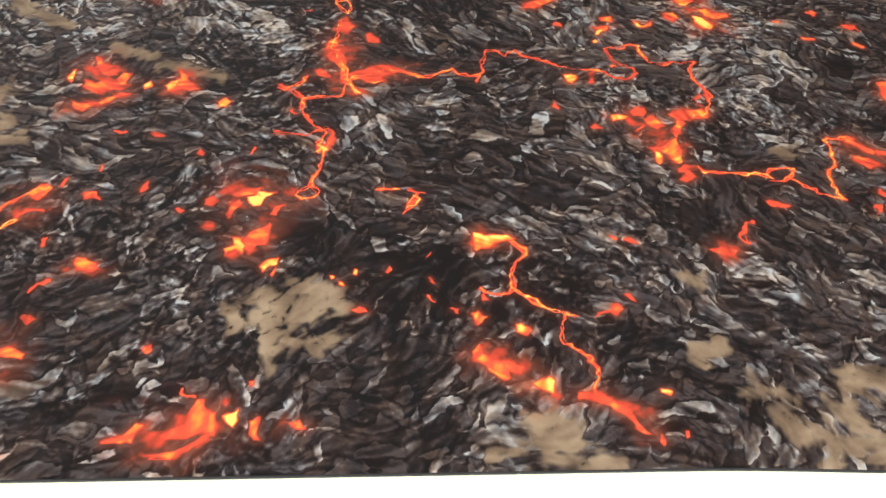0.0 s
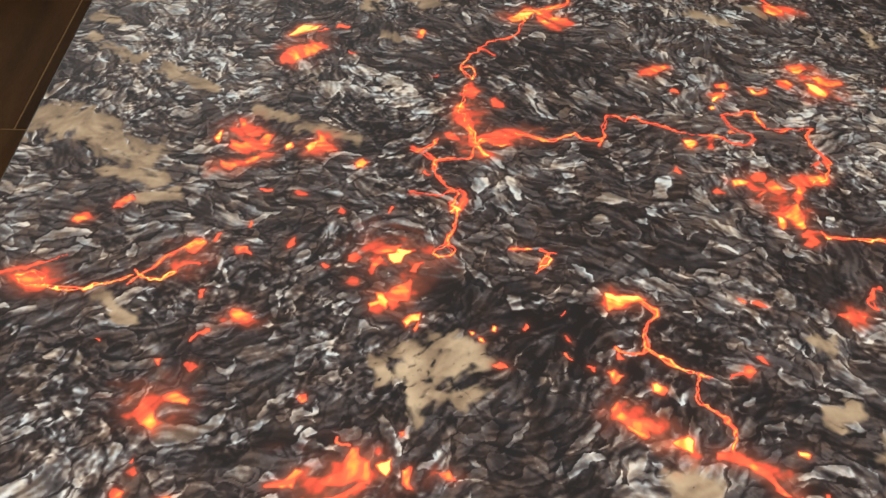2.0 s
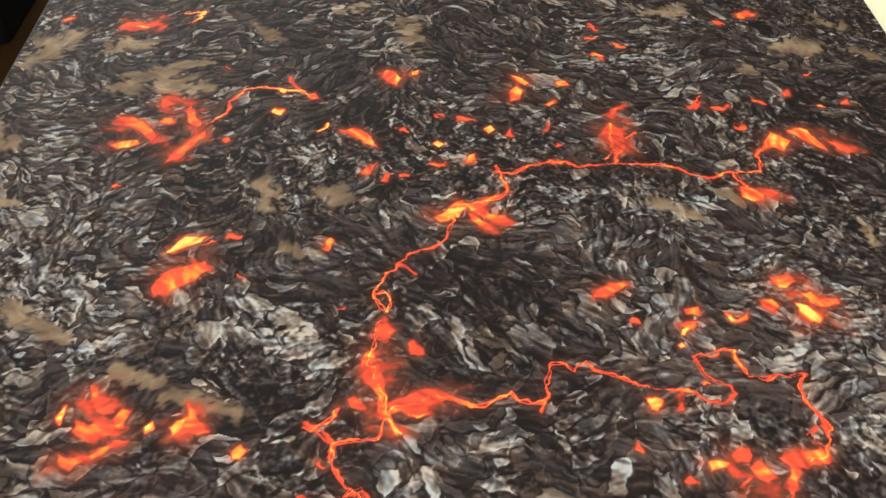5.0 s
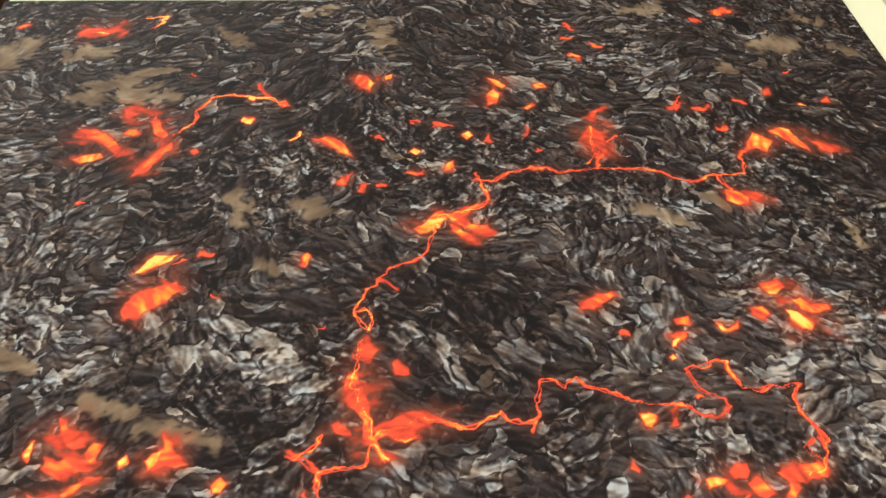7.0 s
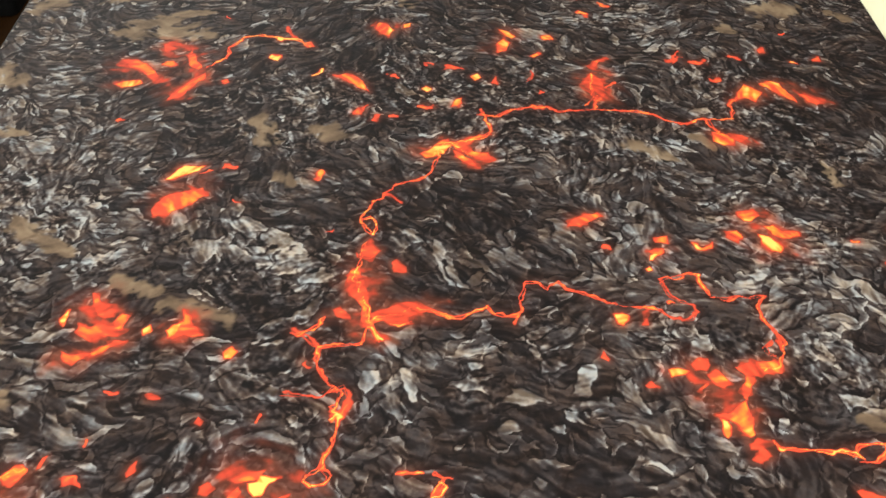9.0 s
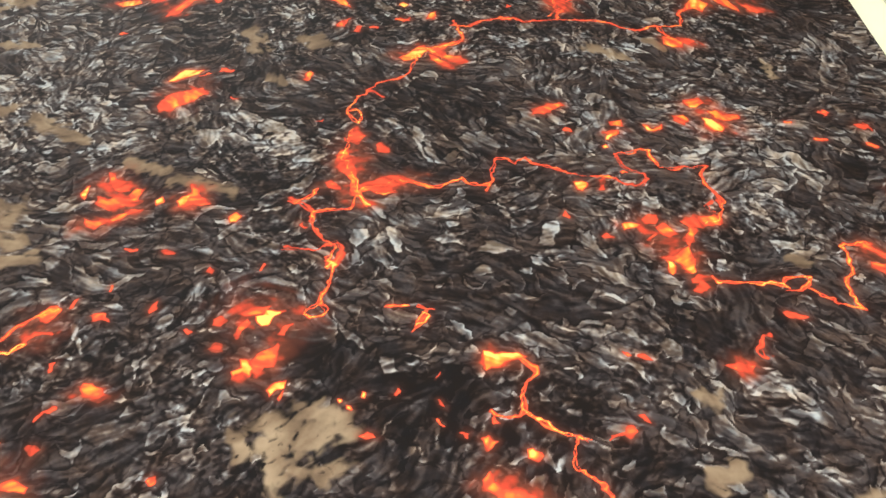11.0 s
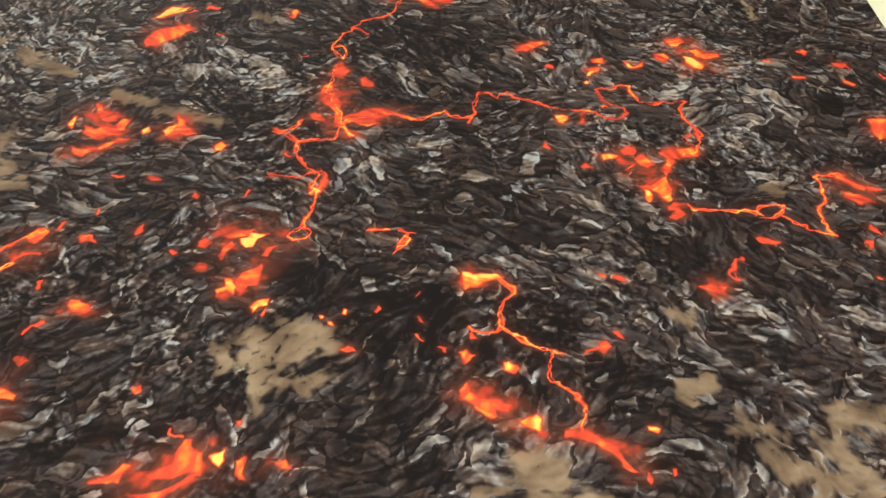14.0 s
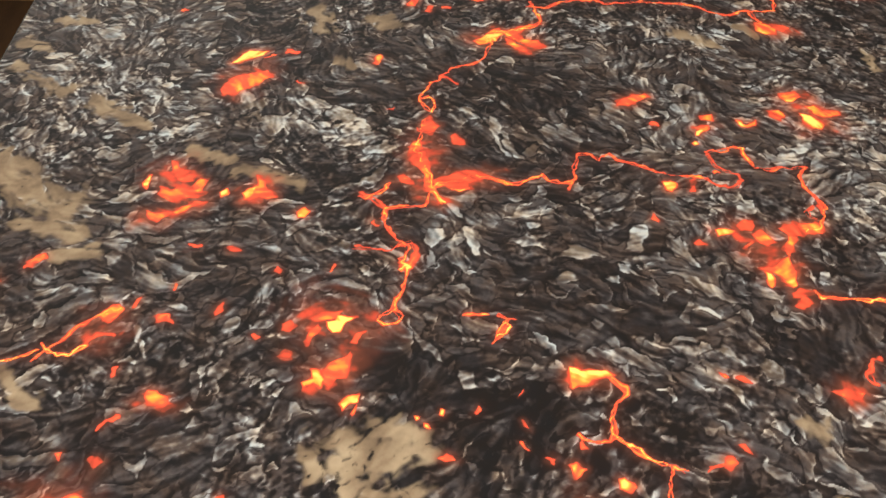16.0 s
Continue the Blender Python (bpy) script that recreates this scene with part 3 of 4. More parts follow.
sand(7.2, (155, 1010), (218, 1030))
sand(8.5, (80, 476), (106, 469))
sand(6.1, (116, 439), (151, 424))
sand(4.6, (178, 371), (191, 385))
sand(5.4, (321, 499), (372, 483))
pale(6.4, (95, 896), (113, 857))
pale(5.6, (56, 741), (71, 747))
pale(6.0, (159, 412), (149, 426))
pale(6.4, (93, 1026), (64, 1041))
pale(6.0, (71, 662), (128, 674))
pale(6.0, (153, 587), (186, 607))
pale(5.7, (58, 603), (32, 621))
pale(6.0, (132, 551), (96, 568))
pale(6.0, (227, 545), (247, 563))
pale(5.5, (334, 566), (370, 576))
pale(5.5, (410, 551), (433, 569))
tone(1.0, 36, (194, 671), (250, 569))
tone(0.8, 25, (325, 593), (409, 555))
tone(0.8, 24, (53, 1054), (93, 957))
tone(1.2, 18, (392, 913), (410, 849))
tone(1.0, 21, (713, 780), (724, 725))
tone(0.6, 28, (788, 768), (887, 745))
tone(0.8, 21, (884, 1064), (903, 1011))
tone(0.7, 25, (946, 580), (989, 530))
tone(0.7, 20, (597, 438), (634, 420))
tone(0.9, 18, (534, 430), (577, 423))
tone(-0.8, 30, (265, 751), (351, 739))
tone(-0.8, 23, (444, 701), (487, 629))
tone(-0.6, 48, (653, 693), (718, 576))
tone(-1.0, 24, (1032, 828), (1095, 795))
tone(-0.8, 20, (835, 491), (881, 453))
tone(-0.8, 30, (494, 944), (573, 804))
tone(-0.7, 25, (375, 954), (467, 917))
tone(-1.0, 20, (192, 515), (222, 473))
tone(-0.6, 28, (477, 1096), (598, 1052))
tone(0.8, 31, (912, 227), (1012, 140))
tone(0.6, 20, (342, 188), (409, 122))
tone(0.7, 24, (680, 378), (793, 325))
tone(0.8, 32, (962, 486), (976, 393))
tone(0.7, 15, (555, 424), (567, 386))
tone(0.8, 15, (935, 121), (983, 92))
tone(0.8, 15, (918, 68), (927, 33))
tone(-1.2, 30, (1169, 408), (1203, 347))
tone(-1.2, 30, (1107, 203), (1114, 131))
tone(-1.2, 27, (847, 296), (882, 245))
tone(-0.9, 23, (761, 131), (802, 85))
tone(-1.0, 25, (552, 243), (624, 202))
tone(-0.8, 20, (680, 184), (715, 129))
tone(-0.9, 18, (1039, 86), (1016, 30))
tone(-0.7, 24, (466, 272), (536, 238))
tone(-0.8, 20, (353, 105), (366, 83))
tone(0.8, 42, (47, 645), (219, 569))
tone(0.8, 20, (17, 348), (65, 324))
tone(0.6, 24, (89, 434), (174, 391))
tone(0.8, 30, (759, 219), (840, 154))
tone(0.5, 20, (357, 177), (412, 153))
tone(0.6, 15, (113, 60), (169, 61))
tone(-1.0, 30, (292, 124), (342, 89))
tone(-0.9, 25, (203, 97), (259, 64))
tone(-0.9, 18, (73, 195), (104, 130))
tone(-0.7, 25, (137, 156), (210, 133))
tone(-0.7, 24, (473, 245), (539, 225))
tone(-0.6, 24, (559, 184), (614, 199))
tone(0.8, 30, (48, 632), (158, 570))
tone(0.8, 35, (50, 817), (102, 896))
tone(0.6, 30, (212, 554), (301, 574))
tone(0.6, 24, (297, 565), (435, 543))
tone(-0.2, 80, (217, 1112), (270, 1111))
tone(-0.4, 70, (366, 1108), (420, 1107))
tone(0.4, 70, (114, 934), (162, 932))
tone(-0.2, 70, (381, 925), (429, 923))
tone(0.2, 60, (151, 785), (194, 783))
tone(0.2, 60, (272, 780), (315, 779))
tone(0.7, 60, (393, 776), (437, 774))
tone(0.2, 80, (669, 1100), (723, 1099))
tone(0.4, 80, (977, 1092), (1033, 1091))
tone(0.6, 70, (790, 912), (839, 910))
tone(-0.9, 70, (1069, 903), (1119, 901))
tone(0.2, 60, (764, 762), (808, 760))
tone(0.7, 60, (889, 757), (934, 756))
tone(0.4, 60, (1015, 753), (1061, 751))
tone(0.5, 51, (403, 652), (443, 650))
tone(-0.5, 60, (515, 647), (556, 646))
tone(-0.5, 50, (310, 552), (346, 551))
tone(-0.3, 50, (515, 543), (552, 542))
tone(-0.8, 50, (419, 459), (453, 457))
tone(-0.6, 60, (628, 643), (669, 641))
tone(0.3, 61, (742, 638), (783, 637))
tone(0.4, 60, (972, 629), (1013, 627))
tone(-1.1, 50, (619, 539), (656, 537))
tone(0.2, 61, (724, 534), (761, 532))
tone(0.5, 50, (829, 529), (867, 528))
tone(0.6, 60, (935, 525), (973, 523))
tone(-0.8, 50, (611, 450), (646, 448))
tone(0.2, 50, (708, 445), (743, 444))
tone(0.3, 50, (805, 441), (840, 439))
tone(0.43, 70, (412, 620), (459, 617))
tone(-0.57, 70, (544, 612), (591, 609))
tone(0.33, 60, (310, 470), (351, 467))
tone(-0.37, 61, (332, 340), (370, 337))
tone(0.23, 60, (439, 331), (478, 328))
tone(-0.47, 60, (658, 313), (698, 310))
tone(0.53, 70, (815, 595), (864, 592))
tone(1.03, 81, (954, 587), (1004, 584))
tone(-0.37, 70, (1096, 578), (1147, 575))
tone(0.53, 60, (790, 435), (835, 432))
tone(0.73, 70, (915, 426), (961, 423))
tone(0.33, 60, (770, 304), (811, 301))
tone(-0.67, 60, (1117, 276), (1159, 273))
tone(0.33, 50, (351, 230), (386, 227))
tone(-0.37, 51, (651, 204), (687, 201))
tone(-0.67, 51, (551, 120), (584, 116))
tone(-0.67, 41, (552, 40), (583, 36))
tone(0.33, 51, (754, 195), (791, 191))
tone(-0.27, 50, (964, 176), (1002, 173))
tone(0.33, 51, (836, 93), (870, 90))
tone(0.68, 70, (99, 607), (148, 609))
tone(0.18, 71, (236, 614), (286, 616))
tone(0.18, 70, (375, 621), (425, 624))
tone(0.38, 71, (136, 446), (180, 448))
tone(-0.32, 50, (54, 310), (94, 311))
tone(-0.22, 50, (167, 314), (207, 316))
tone(-0.32, 50, (281, 319), (322, 320))
tone(-0.32, 60, (396, 323), (437, 325))
tone(-0.22, 70, (516, 629), (567, 631))
tone(0.48, 71, (803, 644), (855, 646))
tone(0.88, 80, (949, 651), (1001, 654))
tone(-0.32, 71, (642, 470), (688, 472))
tone(0.48, 71, (772, 475), (819, 478))
tone(0.68, 71, (903, 481), (951, 484))
tone(0.28, 61, (512, 328), (553, 330))
tone(0.38, 60, (747, 337), (789, 339))
tone(-0.42, 60, (89, 199), (126, 201))
tone(-0.72, 40, (119, 105), (153, 106))
tone(0.18, 50, (215, 108), (249, 109))
tone(0.28, 51, (312, 111), (347, 112))
tone(-0.42, 51, (410, 114), (445, 116))
tone(0.38, 60, (726, 222), (765, 223))
tone(0.28, 60, (835, 226), (875, 227))
tone(-0.22, 50, (508, 117), (544, 119))
tone(-0.52, 50, (608, 121), (643, 122))
tone(-0.42, 40, (507, 34), (540, 35))
tone(-0.32, 50, (787, 42), (820, 43))
ember(22.8, (938, 626), (955, 591))
ember(19.8, (801, 906), (793, 865))
ember(19.6, (684, 1001), (674, 976))
ember(18.2, (990, 872), (1036, 881), (1072, 863))
ember(15.6, (943, 771), (959, 771))
ember(16.8, (571, 744), (596, 752), (638, 737))
ember(18.0, (504, 538), (510, 506), (515, 479))
ember(16.0, (530, 477), (550, 479), (575, 486))
ember(18.0, (248, 486), (261, 471), (256, 450))
ember(15.0, (334, 465), (338, 455))
ember(19.2, (316, 674), (302, 652), (285, 636))
ember(18.2, (223, 953), (248, 946), (268, 907))
ember(16.8, (171, 912), (207, 898), (227, 878))
ember(12.0, (174, 865), (199, 870))
ember(14.1, (508, 1016), (538, 1018))
ember(17.6, (140, 1142), (167, 1142))
ember(12.6, (249, 842), (280, 893))
ember(10.0, (487, 480), (480, 478))
ember(12.0, (522, 464), (529, 450))
ember(11.0, (815, 572), (825, 578))
ember(12.0, (741, 626), (753, 627))
ember(24.0, (420, 295), (452, 284))
ember(16.0, (423, 232), (447, 255))
ember(20.4, (218, 106), (240, 109))
ember(23.0, (375, 34), (414, 41))
ember(19.5, (238, 490), (267, 452))
ember(13.2, (230, 423), (255, 427))
ember(15.6, (331, 457), (343, 466))
ember(15.0, (637, 104), (671, 93))
ember(17.0, (683, 79), (696, 70))
ember(11.0, (741, 64), (760, 51), (777, 31))
ember(17.0, (69, 249), (91, 249))
ember(10.2, (284, 209), (294, 207))
ember(13.2, (218, 296), (229, 303))
ember(13.2, (220, 270), (236, 274))
ember(12.0, (649, 242), (671, 237))
ember(12.0, (880, 226), (891, 226))
ember(9.2, (484, 44), (491, 45))
ember(19.5, (824, 416), (856, 401), (865, 368))
ember(19.6, (1133, 465), (1171, 474))
ember(16.8, (1063, 378), (1083, 361))
ember(19.5, (1197, 306), (1201, 288))
ember(18.4, (1051, 85), (1059, 69), (1057, 37))
tone(-1.1, 51, (420, 455), (454, 453))
tone(-1.0, 63, (1070, 897), (1125, 907))
tone(-0.6, 46, (310, 553), (347, 551))
tone(-0.5, 54, (515, 651), (555, 649))
tone(0.6, 54, (889, 755), (934, 753))
tone(0.6, 63, (725, 914), (768, 918))
tone(-0.6, 51, (538, 158), (582, 154))
tone(-0.5, 60, (667, 370), (712, 340))
tone(-0.5, 55, (1119, 274), (1162, 245))
tone(-0.4, 51, (646, 214), (687, 197))
tone(-0.7, 40, (564, 164), (605, 165))
tone(-0.5, 50, (656, 166), (697, 167))
tone(0.5, 55, (86, 734), (148, 736))
lava(0.85, 1.6, (509, 584), (505, 559), (500, 535), (507, 513), (514, 491), (519, 470))
lava(0.85, 1.6, (521, 474), (540, 481), (561, 490), (582, 486), (602, 480))
lava(0.95, 1.5, (521, 467), (525, 457), (530, 447))
lava(0.8, 1.6, (485, 388), (491, 395), (495, 386), (494, 374), (488, 371), (496, 364), (491, 356))
lava(0.9, 1.5, (540, 470), (549, 468), (559, 473))
lava(0.9, 1.5, (580, 731), (596, 751), (606, 758), (615, 746), (626, 732))
lava(0.85, 1.5, (776, 840), (789, 859), (786, 886), (791, 910))
lava(0.78, 1.8, (646, 181), (650, 176), (661, 172), (671, 174), (677, 179))
lava(0.6, 1.6, (748, 152), (757, 153), (765, 157))
lava(0.95, 1.4, (589, 297), (594, 291), (588, 283), (581, 277))
lava(0.9, 1.4, (557, 306), (565, 305), (573, 305))
lava(0.6, 2.0, (914, 260), (907, 248), (909, 236))
pool(0.62, (238, 508), (246, 502), (252, 493), (263, 489), (269, 483), (269, 474), (261, 472), (252, 477), (243, 493))
pool(0.6, (238, 467), (248, 463), (259, 466), (274, 463), (281, 472), (282, 459), (276, 451), (265, 449), (256, 452), (252, 444), (242, 450), (237, 458))
pool(0.74, (270, 469), (275, 478), (282, 475), (281, 466), (277, 459), (273, 461))
pool(0.86, (218, 470), (222, 479), (225, 482), (226, 473), (223, 460))
pool(0.62, (230, 432), (239, 427), (250, 428), (254, 429), (251, 421), (244, 416), (237, 419), (231, 424))
pool(0.72, (255, 429), (265, 438), (275, 445), (286, 446), (279, 440), (269, 433), (258, 426))
pool(0.7, (335, 484), (340, 476), (347, 465), (353, 460), (359, 453), (349, 451), (340, 453), (332, 448), (327, 451), (331, 456), (324, 459), (332, 467), (336, 469))
pool(0.94, (322, 458), (328, 465), (335, 467), (333, 457), (328, 449))
pool(0.97, (300, 458), (305, 464), (309, 456), (303, 453))
pool(0.72, (381, 433), (388, 439), (395, 434), (391, 425), (384, 425))
pool(0.62, (322, 383), (328, 384), (337, 378), (332, 375), (326, 377))
pool(0.6, (373, 361), (378, 357), (376, 352), (372, 355))
pool(0.88, (422, 353), (426, 363), (428, 362), (424, 353))
pool(0.58, (321, 303), (325, 308), (330, 313), (331, 302), (324, 298))
pool(0.58, (245, 304), (247, 316), (251, 318), (250, 306))
pool(0.6, (482, 488), (489, 490), (497, 484), (502, 475), (493, 475), (486, 477))
pool(0.6, (358, 276), (363, 278), (369, 274), (364, 270))
pool(0.58, (387, 290), (394, 294), (402, 288), (396, 282), (389, 283))
pool(0.64, (409, 299), (424, 303), (439, 304), (437, 297), (430, 293), (417, 292))
pool(0.96, (425, 291), (434, 293), (436, 299), (452, 300), (448, 294), (442, 288), (439, 280), (433, 279), (428, 284))
pool(0.6, (409, 271), (413, 281), (419, 290), (422, 286), (418, 276), (412, 268))
pool(0.58, (387, 254), (391, 259), (397, 259), (399, 252), (392, 250))
pool(0.6, (428, 238), (437, 250), (446, 255), (452, 260), (451, 245), (449, 232), (441, 230), (434, 221), (429, 227))
pool(0.86, (418, 241), (424, 241), (429, 234), (431, 230), (429, 221), (422, 227), (417, 224), (413, 221), (410, 226), (414, 228), (421, 231))
pool(0.6, (451, 269), (454, 282), (463, 287), (459, 280), (456, 268))
pool(0.96, (446, 206), (451, 213), (460, 215), (460, 208), (455, 207), (451, 203), (448, 200))
pool(0.66, (455, 196), (460, 205), (460, 198), (457, 193))
pool(0.94, (509, 197), (515, 196), (516, 193), (512, 192))
pool(0.94, (518, 192), (522, 189), (523, 185), (519, 187))
pool(0.92, (532, 204), (535, 202), (535, 195), (532, 197))
pool(0.74, (529, 157), (536, 161), (541, 159), (546, 153), (541, 154), (535, 155))
pool(0.58, (600, 193), (604, 190), (607, 185), (602, 187))
pool(0.62, (505, 572), (514, 586), (525, 572), (518, 564), (514, 558), (507, 562))
pool(0.62, (538, 552), (543, 555), (552, 548), (551, 541), (540, 540))
pool(0.6, (494, 540), (503, 545), (509, 527), (515, 509), (517, 482), (520, 461), (514, 465), (509, 491), (498, 508), (492, 526))
pool(0.62, (519, 484), (534, 491), (552, 498), (570, 497), (582, 491), (593, 483), (576, 486), (558, 479), (561, 471), (546, 468), (534, 474), (525, 470))
pool(0.74, (515, 478), (525, 474), (527, 461), (531, 449), (526, 447), (521, 461), (517, 461))
pool(0.62, (732, 622), (750, 633), (764, 637), (768, 630), (755, 621), (744, 612), (731, 614))
pool(0.62, (740, 430), (746, 440), (749, 429), (747, 425), (743, 428))
pool(0.62, (819, 596), (830, 601), (837, 601), (834, 589), (821, 590))
pool(0.66, (811, 576), (820, 582), (829, 583), (828, 575), (816, 563))
pool(1.02, (810, 570), (817, 574), (821, 571), (814, 563), (809, 563))
pool(1.02, (802, 551), (807, 555), (810, 550), (804, 546))
pool(0.94, (861, 591), (866, 590), (869, 582), (877, 586), (883, 592), (880, 582), (870, 578), (863, 580))
pool(0.74, (902, 608), (913, 612), (921, 601), (912, 595), (904, 600))
pool(0.72, (922, 641), (941, 644), (945, 635), (933, 626), (924, 624))
pool(0.87, (943, 616), (954, 618), (964, 608), (980, 609), (982, 602), (965, 598), (953, 604))
pool(0.92, (935, 606), (945, 603), (953, 592), (957, 584), (952, 576), (944, 581), (937, 591))
pool(1.02, (762, 487), (770, 489), (776, 484), (768, 474), (764, 476))
pool(0.62, (792, 491), (797, 493), (794, 483), (795, 471), (789, 472), (793, 482))
pool(0.64, (828, 426), (837, 432), (847, 431), (848, 425), (841, 418), (831, 420))
pool(0.68, (802, 416), (813, 420), (824, 418), (816, 410), (804, 406))
pool(0.62, (778, 398), (784, 404), (790, 397), (781, 396))
pool(0.64, (840, 415), (850, 421), (860, 413), (863, 403), (853, 398), (846, 401))
pool(0.6, (827, 393), (838, 405), (840, 403), (835, 397), (829, 392))
pool(0.66, (877, 414), (882, 411), (879, 395), (872, 383), (868, 387), (871, 402))
pool(0.83, (840, 366), (850, 367), (863, 379), (871, 385), (869, 368), (870, 358), (870, 344), (864, 342), (858, 350), (854, 359), (848, 363))
pool(0.96, (843, 361), (848, 359), (848, 350), (844, 342), (843, 350))
pool(0.58, (861, 338), (872, 342), (881, 338), (875, 331), (878, 323), (869, 318), (862, 320), (868, 330), (861, 331))
pool(0.58, (868, 425), (884, 429), (907, 430), (914, 425), (908, 415), (892, 416), (876, 411))
pool(0.94, (644, 249), (649, 247), (654, 243), (667, 245), (676, 243), (683, 239), (676, 237), (663, 234), (657, 228), (650, 230), (645, 226), (645, 237))
pool(0.58, (762, 160), (768, 163), (773, 157), (767, 151), (762, 154))
pool(0.6, (778, 174), (782, 176), (785, 164), (780, 167))
pool(0.9, (634, 152), (640, 154), (643, 149), (647, 148), (644, 144), (639, 139), (637, 145))
pool(0.76, (672, 140), (678, 143), (684, 138), (687, 135), (681, 130), (674, 130))
pool(0.66, (868, 227), (882, 230), (896, 226), (891, 220), (880, 221))
pool(0.66, (775, 243), (779, 242), (782, 238), (778, 238))
pool(0.62, (788, 236), (796, 239), (801, 233), (795, 233))
pool(0.62, (646, 173), (650, 176), (652, 165), (647, 164))
pool(0.6, (215, 960), (222, 967), (237, 965), (250, 949), (244, 953), (235, 959), (230, 948), (221, 945))
pool(0.62, (227, 921), (236, 921), (243, 911), (236, 906), (224, 913))
pool(0.6, (250, 934), (254, 949), (263, 928), (278, 908), (272, 903), (260, 910))
pool(0.62, (245, 834), (250, 856), (261, 871), (272, 886), (283, 898), (284, 886), (275, 869), (268, 854), (261, 838))
pool(0.58, (169, 919), (186, 922), (202, 914), (216, 898), (228, 879), (223, 870), (213, 878), (199, 898), (183, 904))
pool(0.74, (172, 865), (184, 874), (202, 878), (206, 869), (194, 860), (181, 858))
pool(0.6, (305, 878), (312, 883), (316, 876), (310, 870))
pool(0.72, (403, 971), (413, 976), (418, 963), (409, 960))
pool(0.62, (447, 897), (464, 902), (479, 896), (494, 876), (499, 861), (488, 868), (474, 881), (461, 890))
pool(0.62, (478, 816), (491, 825), (497, 831), (491, 812), (481, 812))
pool(0.6, (502, 799), (508, 813), (515, 813), (509, 798))
pool(0.78, (504, 1029), (516, 1023), (524, 1009), (521, 993), (509, 998), (501, 1011))
pool(0.96, (537, 1024), (550, 1030), (548, 1018), (539, 1015))
pool(0.9, (673, 1015), (688, 1009), (697, 996), (691, 989), (684, 999))
pool(0.64, (668, 981), (680, 991), (689, 982), (680, 962), (667, 955))
pool(0.87, (731, 1001), (745, 1004), (748, 993), (735, 993))
pool(0.96, (712, 953), (723, 960), (726, 955), (717, 948))
pool(0.94, (630, 898), (639, 905), (644, 896), (635, 887))
pool(0.99, (565, 870), (573, 875), (580, 869), (572, 861))
pool(0.7, (604, 831), (610, 846), (617, 849), (618, 838), (612, 832))
pool(0.62, (655, 885), (662, 902), (666, 882))
pool(0.6, (774, 885), (788, 910), (799, 898), (801, 875), (803, 863), (790, 846), (785, 863), (776, 874))
pool(0.6, (789, 922), (799, 941), (815, 950), (816, 947), (802, 935), (792, 918))
pool(0.83, (977, 869), (990, 893), (996, 887), (1011, 873), (998, 853), (986, 861), (975, 857))
pool(0.67, (1009, 893), (1025, 900), (1038, 894), (1042, 883), (1050, 860), (1051, 852), (1040, 863), (1029, 874), (1019, 882))
pool(0.6, (1055, 875), (1073, 869), (1085, 861), (1075, 849), (1064, 859))
pool(0.82, (926, 786), (940, 784), (951, 774), (947, 764), (935, 761), (924, 767))
pool(0.6, (947, 784), (963, 782), (968, 775), (956, 768), (948, 774))
pool(0.6, (1027, 975), (1037, 982), (1039, 969), (1027, 966))
pool(0.6, (1096, 954), (1109, 961), (1109, 952), (1098, 949))
pool(0.68, (564, 735), (577, 745), (589, 758), (599, 764), (606, 751), (596, 741), (583, 731), (570, 726))
pool(0.62, (599, 758), (616, 761), (636, 774), (652, 776), (635, 767), (619, 754), (631, 742), (648, 738), (653, 726), (637, 726), (625, 735), (613, 742))
pool(0.74, (606, 746), (615, 737), (628, 723), (634, 709), (621, 716), (609, 732))
pool(0.92, (276, 681), (285, 698), (292, 707), (308, 707), (317, 708), (312, 700), (299, 691), (290, 687))
pool(0.64, (270, 629), (281, 651), (302, 660), (318, 669), (324, 656), (313, 639), (300, 630), (287, 620), (276, 620))
pool(0.68, (632, 109), (639, 117), (641, 107), (648, 99), (663, 102), (676, 96), (674, 91), (664, 91), (666, 85), (661, 81), (650, 89), (643, 94), (634, 100))
pool(0.86, (645, 92), (653, 90), (665, 86), (663, 82), (653, 84), (647, 88))
pool(0.67, (682, 82), (689, 85), (697, 89), (703, 84), (701, 76), (697, 69), (691, 73), (683, 78))
pool(0.64, (718, 71), (729, 71), (738, 69), (749, 60), (757, 54), (759, 48), (766, 38), (774, 29), (765, 32), (757, 41), (750, 51), (739, 59), (728, 64), (718, 64))
pool(0.96, (791, 73), (801, 70), (799, 67), (792, 69))
pool(0.64, (803, 33), (806, 32), (805, 27), (802, 27))
pool(0.82, (1056, 387), (1070, 378), (1085, 367), (1080, 362), (1068, 372), (1055, 379))
pool(0.68, (1059, 358), (1074, 355), (1084, 345), (1069, 340), (1059, 349))
pool(0.62, (1125, 484), (1140, 485), (1162, 478), (1177, 480), (1161, 467), (1145, 452), (1127, 442), (1123, 459))
pool(0.66, (1041, 89), (1055, 92), (1061, 81), (1071, 74), (1063, 67), (1052, 72), (1041, 77))
pool(0.58, (1048, 58), (1060, 54), (1072, 53), (1066, 39), (1053, 23), (1048, 29), (1051, 46))
pool(0.72, (1066, 121), (1083, 124), (1074, 116), (1064, 112))
pool(0.6, (1193, 320), (1218, 314), (1202, 280), (1190, 285), (1192, 302))
pool(0.84, (1142, 196), (1160, 194), (1156, 185), (1142, 190))
pool(0.84, (340, 29), (346, 32), (355, 34), (363, 45), (370, 44), (364, 37), (363, 27), (358, 29), (352, 27))
